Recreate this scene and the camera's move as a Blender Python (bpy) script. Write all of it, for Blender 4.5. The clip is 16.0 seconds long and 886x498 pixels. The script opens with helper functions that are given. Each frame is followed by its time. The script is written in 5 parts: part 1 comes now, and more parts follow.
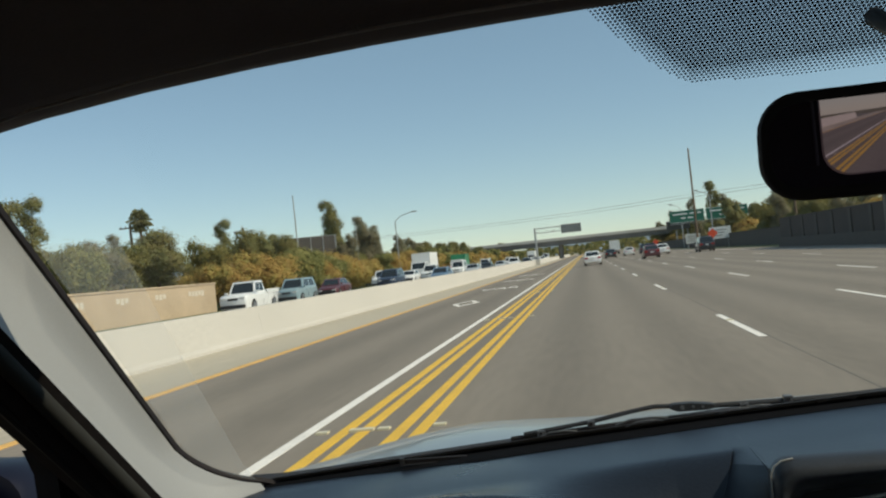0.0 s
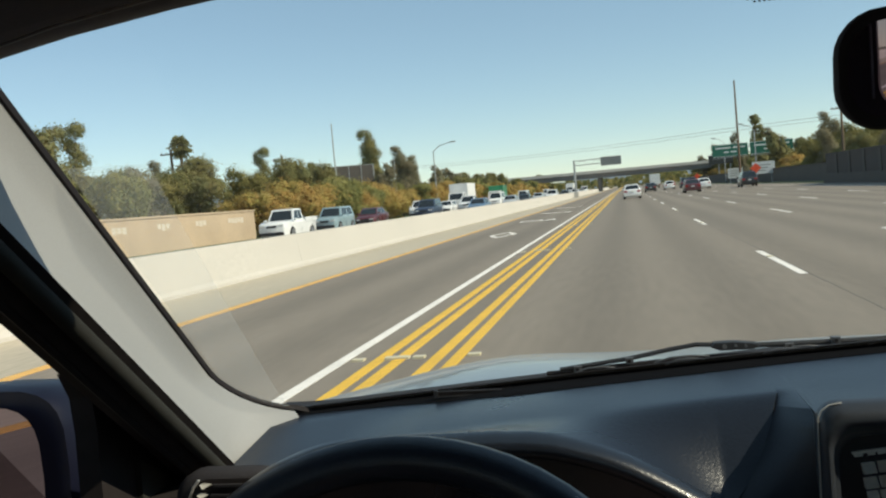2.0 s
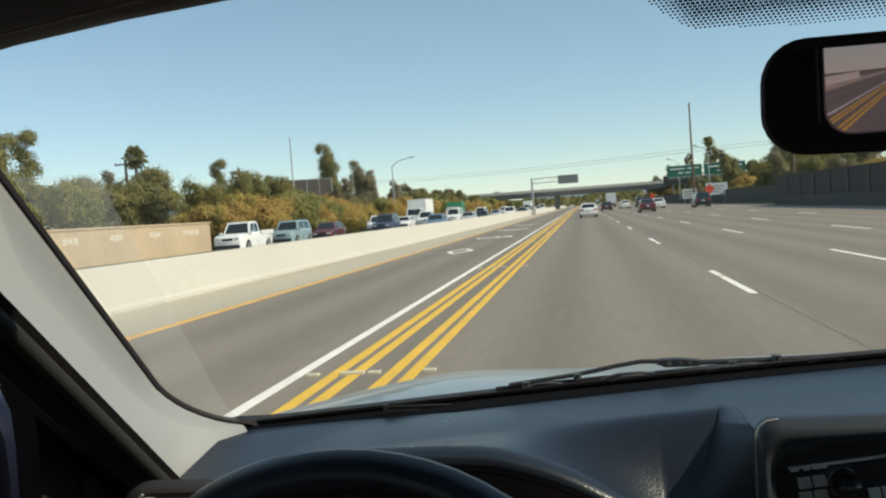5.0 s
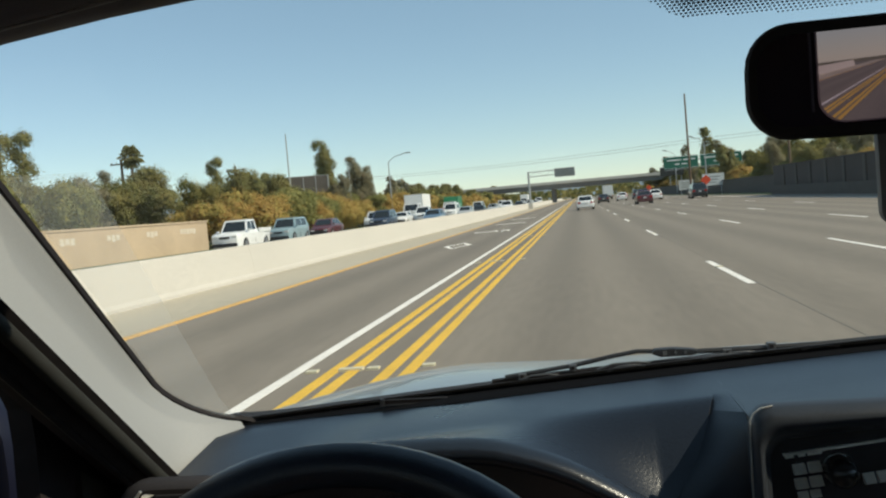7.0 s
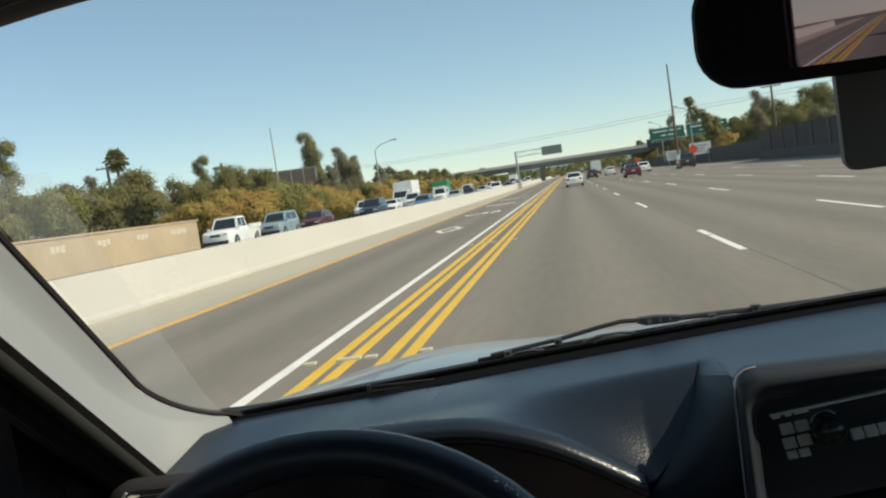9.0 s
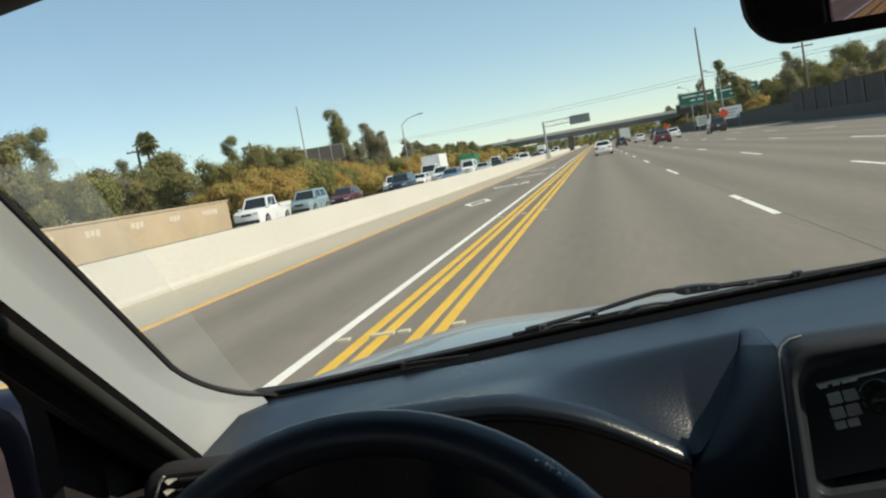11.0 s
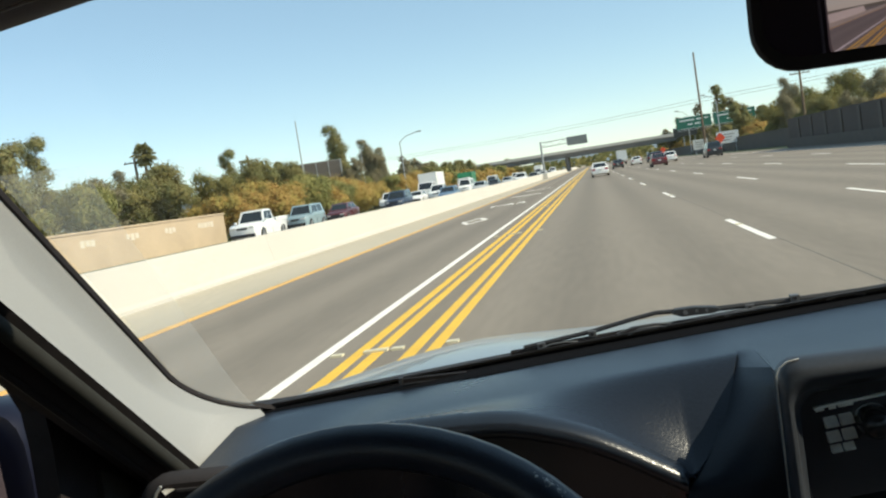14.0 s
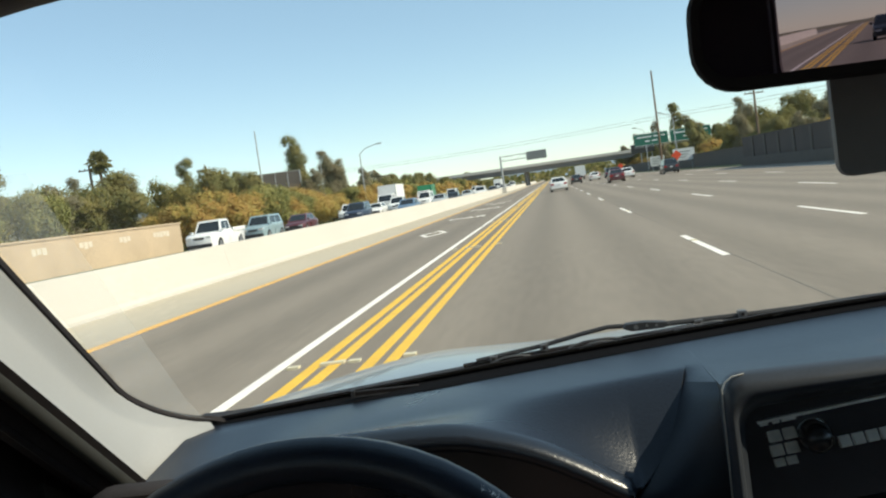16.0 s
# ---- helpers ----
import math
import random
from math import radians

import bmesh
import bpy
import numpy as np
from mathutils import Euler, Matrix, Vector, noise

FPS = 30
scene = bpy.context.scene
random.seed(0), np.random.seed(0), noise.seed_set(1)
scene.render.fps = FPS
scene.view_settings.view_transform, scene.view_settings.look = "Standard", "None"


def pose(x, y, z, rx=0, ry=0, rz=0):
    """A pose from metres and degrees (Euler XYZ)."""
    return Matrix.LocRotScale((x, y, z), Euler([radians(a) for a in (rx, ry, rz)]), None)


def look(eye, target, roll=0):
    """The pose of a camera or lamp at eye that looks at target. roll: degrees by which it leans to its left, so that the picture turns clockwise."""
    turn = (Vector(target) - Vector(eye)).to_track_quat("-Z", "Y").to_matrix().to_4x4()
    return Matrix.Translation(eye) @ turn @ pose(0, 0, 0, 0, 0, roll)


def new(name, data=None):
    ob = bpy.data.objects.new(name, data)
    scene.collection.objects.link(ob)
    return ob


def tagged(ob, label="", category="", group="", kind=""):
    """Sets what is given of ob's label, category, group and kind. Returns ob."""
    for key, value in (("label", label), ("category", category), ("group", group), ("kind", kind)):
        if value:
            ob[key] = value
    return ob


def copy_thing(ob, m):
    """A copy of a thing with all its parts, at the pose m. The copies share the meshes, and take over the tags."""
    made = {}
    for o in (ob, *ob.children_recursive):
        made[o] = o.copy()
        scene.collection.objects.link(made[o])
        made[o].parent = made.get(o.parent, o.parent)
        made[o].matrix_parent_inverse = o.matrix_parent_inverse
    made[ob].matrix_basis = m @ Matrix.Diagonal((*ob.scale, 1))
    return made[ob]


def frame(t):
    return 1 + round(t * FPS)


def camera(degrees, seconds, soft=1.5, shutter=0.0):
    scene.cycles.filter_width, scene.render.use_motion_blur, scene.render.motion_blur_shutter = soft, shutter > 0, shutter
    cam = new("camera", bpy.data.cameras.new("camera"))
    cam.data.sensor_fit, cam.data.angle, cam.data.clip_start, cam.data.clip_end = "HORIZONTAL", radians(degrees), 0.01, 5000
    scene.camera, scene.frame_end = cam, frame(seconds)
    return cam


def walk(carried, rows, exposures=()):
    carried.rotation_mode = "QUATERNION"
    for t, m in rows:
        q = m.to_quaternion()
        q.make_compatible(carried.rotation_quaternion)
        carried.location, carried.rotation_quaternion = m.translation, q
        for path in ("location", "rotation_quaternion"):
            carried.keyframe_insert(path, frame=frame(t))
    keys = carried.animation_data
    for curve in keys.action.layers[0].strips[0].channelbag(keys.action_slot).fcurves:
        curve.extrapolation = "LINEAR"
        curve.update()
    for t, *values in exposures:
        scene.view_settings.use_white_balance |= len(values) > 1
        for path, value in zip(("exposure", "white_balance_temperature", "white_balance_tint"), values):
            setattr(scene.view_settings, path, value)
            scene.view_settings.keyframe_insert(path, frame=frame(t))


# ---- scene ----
cam = camera(52.82, 16.0, soft=2.2)
# camera rows: seconds, x, y, z, and turn in degrees; held by hand in front of the driver's seat
PATH = [
    (0.0, 0.0006, -0.0289, 1.5049, 91.128, 6.030, 9.168),
    (0.5, 0.0061, -0.0083, 1.5011, 88.197, 7.020, 9.797),
    (1.0, 0.0049, 0.0028, 1.5016, 86.261, 6.544, 10.556),
    (1.5, -0.0004, -0.0003, 1.5038, 86.194, 5.778, 11.264),
    (2.0, -0.0042, -0.0027, 1.5045, 86.919, 5.094, 11.584),
    (2.5, -0.0012, -0.0099, 1.5010, 88.362, 5.660, 10.402),
    (3.0, -0.0018, -0.0111, 1.5027, 88.259, 4.996, 11.330),
    (3.5, -0.0052, -0.0068, 1.5068, 87.631, 3.254, 10.966),
    (4.0, -0.0024, -0.0058, 1.5059, 87.524, 3.076, 9.814),
    (6.5, 0.0071, -0.0134, 1.5027, 87.896, 4.790, 8.604),
    (7.0, 0.0078, -0.0089, 1.5018, 87.366, 5.035, 8.698),
    (7.5, 0.0164, 0.0036, 1.4980, 85.800, 7.036, 8.231),
    (8.0, 0.0170, 0.0065, 1.4956, 85.855, 7.566, 8.375),
    (8.5, 0.0204, 0.0051, 1.4954, 86.155, 8.300, 7.981),
    (9.0, 0.0218, 0.0048, 1.4945, 86.305, 8.446, 8.018),
    (11.5, 0.0176, 0.0258, 1.4946, 83.994, 10.450, 9.958),
    (12.0, 0.0198, 0.0278, 1.4917, 83.221, 11.008, 8.823),
    (12.5, 0.0180, 0.0271, 1.4939, 84.111, 10.491, 10.116),
    (13.0, 0.0171, 0.0327, 1.4854, 83.892, 12.698, 11.347),
    (13.5, 0.0173, 0.0279, 1.4897, 84.896, 10.452, 11.330),
    (14.0, 0.0131, 0.0131, 1.4950, 86.006, 8.937, 9.635),
    (14.5, 0.0175, 0.0171, 1.4935, 85.571, 8.797, 8.593),
    (15.0, 0.0225, 0.0203, 1.4913, 85.355, 10.044, 7.714),
    (15.5, 0.0138, 0.0164, 1.4974, 85.582, 7.532, 8.576),
    (16.0, 0.0190, 0.0130, 1.4945, 86.430, 8.099, 7.024),
]
walk(cam, [(t, pose(x, y, z, rx, ry, rz)) for t, x, y, z, rx, ry, rz in PATH],
     exposures=[(t, e, 6850, 4) for t, e in ((0.0, -0.14), (1.0, -0.04), (2.2, 0.16), (4.0, 0.17), (6.5, 0.10), (8.0, 0.09),
                                             (9.0, 0.12), (11.5, 0.24), (12.3, 0.40), (13.0, 0.50), (14.5, 0.48), (16.0, 0.48))])

# ---- world and sun ----
SUN_AZ, SUN_EL = 101.0, 40.0          # degrees to the right of straight ahead, and above the horizon
world = bpy.data.worlds.new("world")
scene.world = world
world.use_nodes = True
wn = world.node_tree.nodes
sky = wn.new("ShaderNodeTexSky")
sky.sky_type = "NISHITA"
sky.sun_disc = False
sky.sun_elevation = radians(SUN_EL)
sky.sun_rotation = radians(SUN_AZ)
sky.air_density = 1.0
sky.dust_density = 0.0
sky.altitude = 1500
sky.ozone_density = 1.1
wn["Background"].inputs["Strength"].default_value = 0.127
haze = wn.new("ShaderNodeMix")             # an even pale haze over the clear sky
haze.data_type = "RGBA"
haze.inputs[0].default_value = 0.30
haze.inputs[7].default_value = (2.55, 3.95, 4.75, 1)
world.node_tree.links.new(sky.outputs["Color"], haze.inputs[6])
world.node_tree.links.new(haze.outputs[2], wn["Background"].inputs["Color"])
sun = new("sun", bpy.data.lights.new("sun", "SUN"))
sun.data.energy = 4.1
sun.data.angle = radians(0.53)
sun.data.color = (1.0, 0.90, 0.75)
sx, sy, sz = (math.sin(radians(SUN_AZ)) * math.cos(radians(SUN_EL)),
              math.cos(radians(SUN_AZ)) * math.cos(radians(SUN_EL)), math.sin(radians(SUN_EL)))
sun.matrix_world = look((sx * 50, sy * 50, sz * 50), (0, 0, 0))

# ---- materials ----
def surface(name, base, rough=0.6, metal=0.0, var=0.25, scale=3.0, fine=60.0, bump=0.1, depth=0.002,
            stretch=(1, 1, 1), by_object=0.0, by_island=0.0, spec=0.5, coat=0.0, thin=0.0, base2=None):
    """Two scales of colour variation, roughness variation and a fine relief."""
    m = bpy.data.materials.new(name)
    m.use_nodes = True
    n, ln = m.node_tree.nodes, m.node_tree.links
    b = n["Principled BSDF"]
    co = n.new("ShaderNodeTexCoord")
    mp = n.new("ShaderNodeMapping")
    mp.inputs["Scale"].default_value = stretch
    ln.new(co.outputs["Object"], mp.inputs["Vector"])
    big = n.new("ShaderNodeTexNoise")
    big.inputs["Scale"].default_value = scale
    big.inputs["Detail"].default_value = 5
    sm = n.new("ShaderNodeTexNoise")
    sm.inputs["Scale"].default_value = fine
    sm.inputs["Detail"].default_value = 4
    for t in (big, sm):
        ln.new(mp.outputs["Vector"], t.inputs["Vector"])
    add = n.new("ShaderNodeMath")
    add.operation = "ADD"
    ln.new(big.outputs["Fac"], add.inputs[0])
    ln.new(sm.outputs["Fac"], add.inputs[1])
    last = add.outputs[0]
    for weight, node, out in ((by_object, "ShaderNodeObjectInfo", "Random"), (by_island, "ShaderNodeNewGeometry", "Random Per Island")):
        if weight:
            src = n.new(node)
            sc = n.new("ShaderNodeMath")
            sc.operation = "MULTIPLY_ADD"
            sc.inputs[1].default_value = weight
            ln.new(src.outputs[out], sc.inputs[0])
            ln.new(last, sc.inputs[2])
            last = sc.outputs[0]
    mr = n.new("ShaderNodeMapRange")
    extra = by_object + by_island
    mr.inputs["From Min"].default_value = 0.6
    mr.inputs["From Max"].default_value = 1.4 + extra
    mr.inputs["To Min"].default_value = 1 - var
    mr.inputs["To Max"].default_value = 1 + var
    ln.new(last, mr.inputs["Value"])
    mx = n.new("ShaderNodeVectorMath")
    mx.operation = "SCALE"
    mx.inputs[0].default_value = base
    ln.new(mr.outputs[0], mx.inputs["Scale"])
    if base2:                             # patches of a second colour
        pr = n.new("ShaderNodeMapRange")
        pr.inputs["From Min"].default_value = 0.9 + 0.3 * extra
        pr.inputs["From Max"].default_value = 1.1 + 0.7 * extra
        ln.new(last, pr.inputs["Value"])
        cm = n.new("ShaderNodeMix")
        cm.data_type = "RGBA"
        cm.inputs[6].default_value = (*base, 1)
        cm.inputs[7].default_value = (*base2, 1)
        ln.new(pr.outputs[0], cm.inputs[0])
        ln.new(cm.outputs[2], mx.inputs[0])
    ln.new(mx.outputs[0], b.inputs["Base Color"])
    rr = n.new("ShaderNodeMapRange")
    rr.inputs["To Min"].default_value = max(0.02, rough - 0.12)
    rr.inputs["To Max"].default_value = min(1, rough + 0.12)
    ln.new(big.outputs["Fac"], rr.inputs["Value"])
    ln.new(rr.outputs[0], b.inputs["Roughness"])
    b.inputs["Metallic"].default_value = metal
    b.inputs["Specular IOR Level"].default_value = spec
    b.inputs["Coat Weight"].default_value = coat
    if bump:
        bp = n.new("ShaderNodeBump")
        bp.inputs["Strength"].default_value = bump
        bp.inputs["Distance"].default_value = depth
        ln.new(sm.outputs["Fac"], bp.inputs["Height"])
        ln.new(bp.outputs[0], b.inputs["Normal"])
    if thin:                              # leaves let some light through
        tl = n.new("ShaderNodeBsdfTranslucent")
        mix = n.new("ShaderNodeMixShader")
        mix.inputs[0].default_value = thin
        ln.new(mx.outputs[0], tl.inputs["Color"])
        ln.new(b.outputs[0], mix.inputs[1])
        ln.new(tl.outputs[0], mix.inputs[2])
        ln.new(mix.outputs[0], n["Material Output"].inputs["Surface"])
    return m


def asphalt(name, base, lane=3.4, shift=0.0):
    """Worn asphalt with darker wheel tracks along the lanes, fine stones and patches."""
    m = surface(name, base, 0.85, var=0.13, scale=0.35, fine=9.0, bump=0.25, depth=0.006, stretch=(1, 0.12, 1), spec=0.3)
    n, ln = m.node_tree.nodes, m.node_tree.links
    co = n.new("ShaderNodeTexCoord")
    sep = n.new("ShaderNodeSeparateXYZ")
    ln.new(co.outputs["Object"], sep.inputs[0])
    ma = n.new("ShaderNodeMath")
    ma.operation = "MULTIPLY_ADD"
    ma.inputs[1].default_value = 4 * math.pi / lane
    ma.inputs[2].default_value = shift
    ln.new(sep.outputs["X"], ma.inputs[0])
    si = n.new("ShaderNodeMath")
    si.operation = "SINE"
    ln.new(ma.outputs[0], si.inputs[0])
    stones = n.new("ShaderNodeTexNoise")
    stones.inputs["Scale"].default_value = 70
    ln.new(co.outputs["Object"], stones.inputs["Vector"])
    ad = n.new("ShaderNodeMath")
    ad.operation = "MULTIPLY_ADD"
    ad.inputs[1].default_value = 0.09
    ad.inputs[2].default_value = 0.72
    ln.new(si.outputs[0], ad.inputs[0])
    ad2 = n.new("ShaderNodeMath")
    ad2.operation = "MULTIPLY_ADD"
    ad2.inputs[1].default_value = 0.5
    ln.new(stones.outputs["Fac"], ad2.inputs[0])
    ln.new(ad.outputs[0], ad2.inputs[2])
    old = n["Principled BSDF"].inputs["Base Color"].links[0].from_socket
    sc = n.new("ShaderNodeVectorMath")
    sc.operation = "SCALE"
    ln.new(old, sc.inputs[0])
    ln.new(ad2.outputs[0], sc.inputs["Scale"])
    ln.new(sc.outputs[0], n["Principled BSDF"].inputs["Base Color"])
    return m


def clear_glass(name, tint=(1, 1, 1), gloss=0.06):
    m = bpy.data.materials.new(name)
    m.use_nodes = True
    n, ln = m.node_tree.nodes, m.node_tree.links
    n.remove(n["Principled BSDF"])
    tr = n.new("ShaderNodeBsdfTransparent")
    tr.inputs["Color"].default_value = (*tint, 1)
    gl = n.new("ShaderNodeBsdfGlossy")
    gl.inputs["Roughness"].default_value = 0.02
    mix = n.new("ShaderNodeMixShader")
    mix.inputs[0].default_value = gloss
    ln.new(tr.outputs[0], mix.inputs[1])
    ln.new(gl.outputs[0], mix.inputs[2])
    ln.new(mix.outputs[0], n["Material Output"].inputs["Surface"])
    return m


M_ASPHALT = asphalt("asphalt", (0.232, 0.199, 0.162))
M_ASPHALT_FAR = asphalt("asphalt_far_side", (0.22, 0.205, 0.175), shift=1.0)
M_SHOULDER = surface("shoulder_concrete", (0.47, 0.415, 0.32), 0.9, var=0.22, scale=0.4, fine=14, stretch=(1, 0.15, 1))
M_CONCRETE = surface("barrier_concrete", (0.54, 0.51, 0.458), 0.85, var=0.10, scale=0.5, fine=14, bump=0.08, depth=0.003, stretch=(1, 0.3, 1))
M_GREYCON = surface("structure_concrete", (0.22, 0.21, 0.195), 0.9, var=0.25, scale=0.25, fine=6, stretch=(1, 1, 0.4))
M_DIRT = surface("dry_ground", (0.17, 0.15, 0.085), 0.95, var=0.4, scale=0.06, fine=2.5, bump=0.5, depth=0.05)
M_GRASS = surface("verge_grass", (0.10, 0.12, 0.045), 0.95, var=0.45, scale=0.3, fine=9, bump=0.6, depth=0.05)
M_WHITE = surface("road_white", (0.87, 0.82, 0.75), 0.7, var=0.16, scale=2, fine=30)
M_YELLOW = surface("road_yellow", (0.80, 0.48, 0.055), 0.7, var=0.16, scale=2, fine=30)
M_DULLYEL = surface("road_worn_yellow", (0.72, 0.42, 0.12), 0.75, var=0.25, scale=1.5, fine=25)
M_CERAMIC = surface("marker_ceramic", (0.70, 0.62, 0.42), 0.4, var=0.1)
M_TARSEAL = surface("joint_tar", (0.16, 0.145, 0.12), 0.8, var=0.2, scale=2)
M_TANWALL = surface("tan_block_wall", (0.50, 0.385, 0.265), 0.9, var=0.18, scale=0.4, fine=8)
# near-black block: shade on the sound wall's road side is in the colour
M_SHADEWALL = surface("shaded_block_wall", (0.06, 0.05, 0.045), 0.95, var=0.3, scale=0.5, fine=7)
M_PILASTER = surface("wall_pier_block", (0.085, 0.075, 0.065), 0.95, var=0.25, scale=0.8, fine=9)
M_PAINTOUT = surface("paint_patch", (0.62, 0.55, 0.45), 0.8, var=0.1, scale=2)
M_WOODPOLE = surface("pole_wood", (0.17, 0.115, 0.075), 0.9, var=0.3, scale=3, fine=30, stretch=(1, 1, 0.1))
M_GALV = surface("galvanised_steel", (0.42, 0.43, 0.43), 0.5, 0.6, var=0.15, scale=3)
M_SIGNGREEN = surface("sign_green", (0.015, 0.13, 0.085), 0.5, var=0.1, scale=1)
M_SIGNWHITE = surface("sign_white", (0.72, 0.74, 0.72), 0.5, var=0.05)
M_SIGNGREY = surface("sign_back_grey", (0.22, 0.235, 0.22), 0.55, 0.2, var=0.12, scale=1)
M_ORANGE = surface("sign_orange", (0.8, 0.09, 0.03), 0.5, var=0.05)
M_BLACKBOARD = surface("message_board_black", (0.03, 0.032, 0.03), 0.5, var=0.1)
M_WIRE = surface("cable_black", (0.03, 0.03, 0.03), 0.6, var=0.1)
M_TRUNK = surface("bark", (0.13, 0.09, 0.06), 0.95, var=0.35, scale=4, fine=30, stretch=(1, 1, 0.25))
M_LEAF_DARK = surface("leaf_dark_green", (0.155, 0.17, 0.062), 0.7, base2=(0.27, 0.225, 0.08), var=0.5, scale=0.42, by_island=0.4, bump=0, spec=0.2, thin=0.36)
M_LEAF_OLIVE = surface("leaf_olive", (0.30, 0.25, 0.098), 0.7, base2=(0.19, 0.2, 0.085), var=0.5, scale=0.42, by_island=0.4, bump=0, spec=0.2, thin=0.36)
M_LEAF_RUST = surface("leaf_rust", (0.54, 0.33, 0.115), 0.75, base2=(0.36, 0.32, 0.10), var=0.5, scale=0.42, by_island=0.4, bump=0, spec=0.15, thin=0.36)
M_LEAF_GREY = surface("leaf_grey_brown", (0.29, 0.245, 0.155), 0.8, base2=(0.22, 0.21, 0.125), var=0.5, scale=0.42, by_island=0.4, bump=0, spec=0.15, thin=0.36)
M_LEAF_LIGHT = surface("leaf_fresh_green", (0.22, 0.245, 0.085), 0.7, base2=(0.31, 0.275, 0.1), var=0.5, scale=0.42, by_island=0.4, bump=0, spec=0.2, thin=0.36)
# the haze of distance is put into the hills' blue colour
M_HILL_HAZE = surface("far_hill_haze_blue", (0.17, 0.215, 0.25), 1.0, var=0.12, scale=0.004, fine=0.03, bump=0)
M_TYRE = surface("tyre_rubber", (0.02, 0.02, 0.02), 0.85, var=0.2)
M_RIM = surface("wheel_alloy", (0.4, 0.4, 0.41), 0.35, 0.8, var=0.1)
M_AUTOGLASS = surface("vehicle_glass", (0.02, 0.025, 0.028), 0.12, var=0.1, bump=0, spec=0.8)
M_TAIL = surface("tail_lens_red", (0.35, 0.015, 0.01), 0.25, var=0.1, bump=0)
M_HEADL = surface("headlamp_lens", (0.6, 0.6, 0.58), 0.15, var=0.1, bump=0)
M_BLACKPLAS = surface("black_plastic", (0.022, 0.022, 0.024), 0.6, var=0.2, scale=4)
M_PLATE = surface("plate_white", (0.6, 0.6, 0.58), 0.5, var=0.05)


def paint(name, base):
    return surface(name, base, 0.3, var=0.06, scale=1.2, fine=80, bump=0, coat=0.6)


P_WHITE, P_SILVER, P_BLACK = paint("paint_white", (0.84, 0.84, 0.82)), paint("paint_silver", (0.45, 0.47, 0.48)), paint("paint_black", (0.025, 0.027, 0.03))
P_NAVY, P_RED, P_TEAL = paint("paint_navy", (0.035, 0.05, 0.085)), paint("paint_red", (0.30, 0.025, 0.025)), paint("paint_pale_teal", (0.25, 0.34, 0.37))
P_GREY, P_GREEN, P_MAROON = paint("paint_dark_grey", (0.09, 0.095, 0.1)), paint("paint_truck_green", (0.03, 0.25, 0.12)), paint("paint_maroon", (0.10, 0.025, 0.03))
P_BLUE = paint("paint_steel_blue", (0.12, 0.2, 0.3))
M_BOX = surface("truck_box_white", (0.75, 0.75, 0.73), 0.5, var=0.06, scale=0.6)

# car cabin
# dash vinyl in a darker copy: the flank's shade is in the colour
M_FLANK_SHADE = surface("console_flank_shaded_vinyl", (0.0115, 0.0145, 0.022), 0.40, var=0.2, scale=6, fine=380, bump=0.2, depth=0.0008, spec=0.29)
M_LIP = surface("dash_edge_vinyl", (0.014, 0.018, 0.026), 0.3, var=0.2, scale=3, fine=360, bump=0.28, depth=0.001, spec=0.7)
M_DASH = surface("dash_vinyl", (0.013, 0.017, 0.026), 0.31, var=0.2, scale=3, fine=360, bump=0.28, depth=0.001, spec=0.36)
M_DASHDARK = surface("dash_lower_vinyl", (0.034, 0.032, 0.035), 0.75, var=0.2, scale=4, fine=420, bump=0.2, depth=0.0006, spec=0.12)
M_STRIP = surface("defroster_black", (0.006, 0.006, 0.007), 0.9, var=0.1, scale=8, bump=0.05, spec=0.05)
M_PILLAR = surface("pillar_trim_grey", (0.31, 0.31, 0.305), 0.75, var=0.07, scale=5, fine=500, bump=0.15, depth=0.0005)
M_HEADLINER = surface("headliner_cloth", (0.075, 0.058, 0.061), 0.95, var=0.15, scale=8, fine=500, bump=0.3, depth=0.001)
M_BLACKTRIM = surface("black_trim", (0.026, 0.022, 0.022), 0.9, var=0.2, scale=10, spec=0.1)
M_DOORTRIM = surface("door_trim_grey", (0.028, 0.028, 0.025), 0.8, var=0.15, scale=10, spec=0.2)
M_REDLAMP = surface("indicator_red", (0.4, 0.01, 0.01), 0.3, var=0.05, bump=0)
M_REDLAMP.node_tree.nodes["Principled BSDF"].inputs["Emission Color"].default_value = (1, 0.03, 0.05, 1)
M_REDLAMP.node_tree.nodes["Principled BSDF"].inputs["Emission Strength"].default_value = 0.6
M_SEAL = surface("rubber_seal", (0.018, 0.015, 0.0162), 0.75, var=0.2, scale=10, spec=0.2)
M_WHEEL = surface("wheel_leather", (0.017, 0.021, 0.031), 0.36, var=0.25, scale=12, fine=600, bump=0.3, depth=0.0006, spec=0.5)
# pale base colour imitates the sky mirrored in a dark blue hood
M_HOOD_SKY = surface("hood_sky_reflection", (0.23, 0.255, 0.27), 0.34, 0.0, var=0.08, scale=2, fine=200, bump=0, coat=0.35)
M_RIMGREY = surface("fascia_grey", (0.2, 0.2, 0.205), 0.35, 0.2, var=0.15, scale=10, fine=300)
M_FASCIA = surface("fascia_vinyl", (0.036, 0.040, 0.048), 0.36, var=0.2, scale=8, fine=320, bump=0.15, depth=0.0005)
M_SCREEN = surface("display_black", (0.04, 0.036, 0.038), 0.3, var=0.1, bump=0)
M_BUTTON = surface("button_grey", (0.82, 0.79, 0.72), 0.45, 0.1, var=0.2, scale=40)
M_SILVERTRIM = surface("satin_silver_trim", (0.55, 0.53, 0.49), 0.4, 0.5, var=0.1, scale=20)
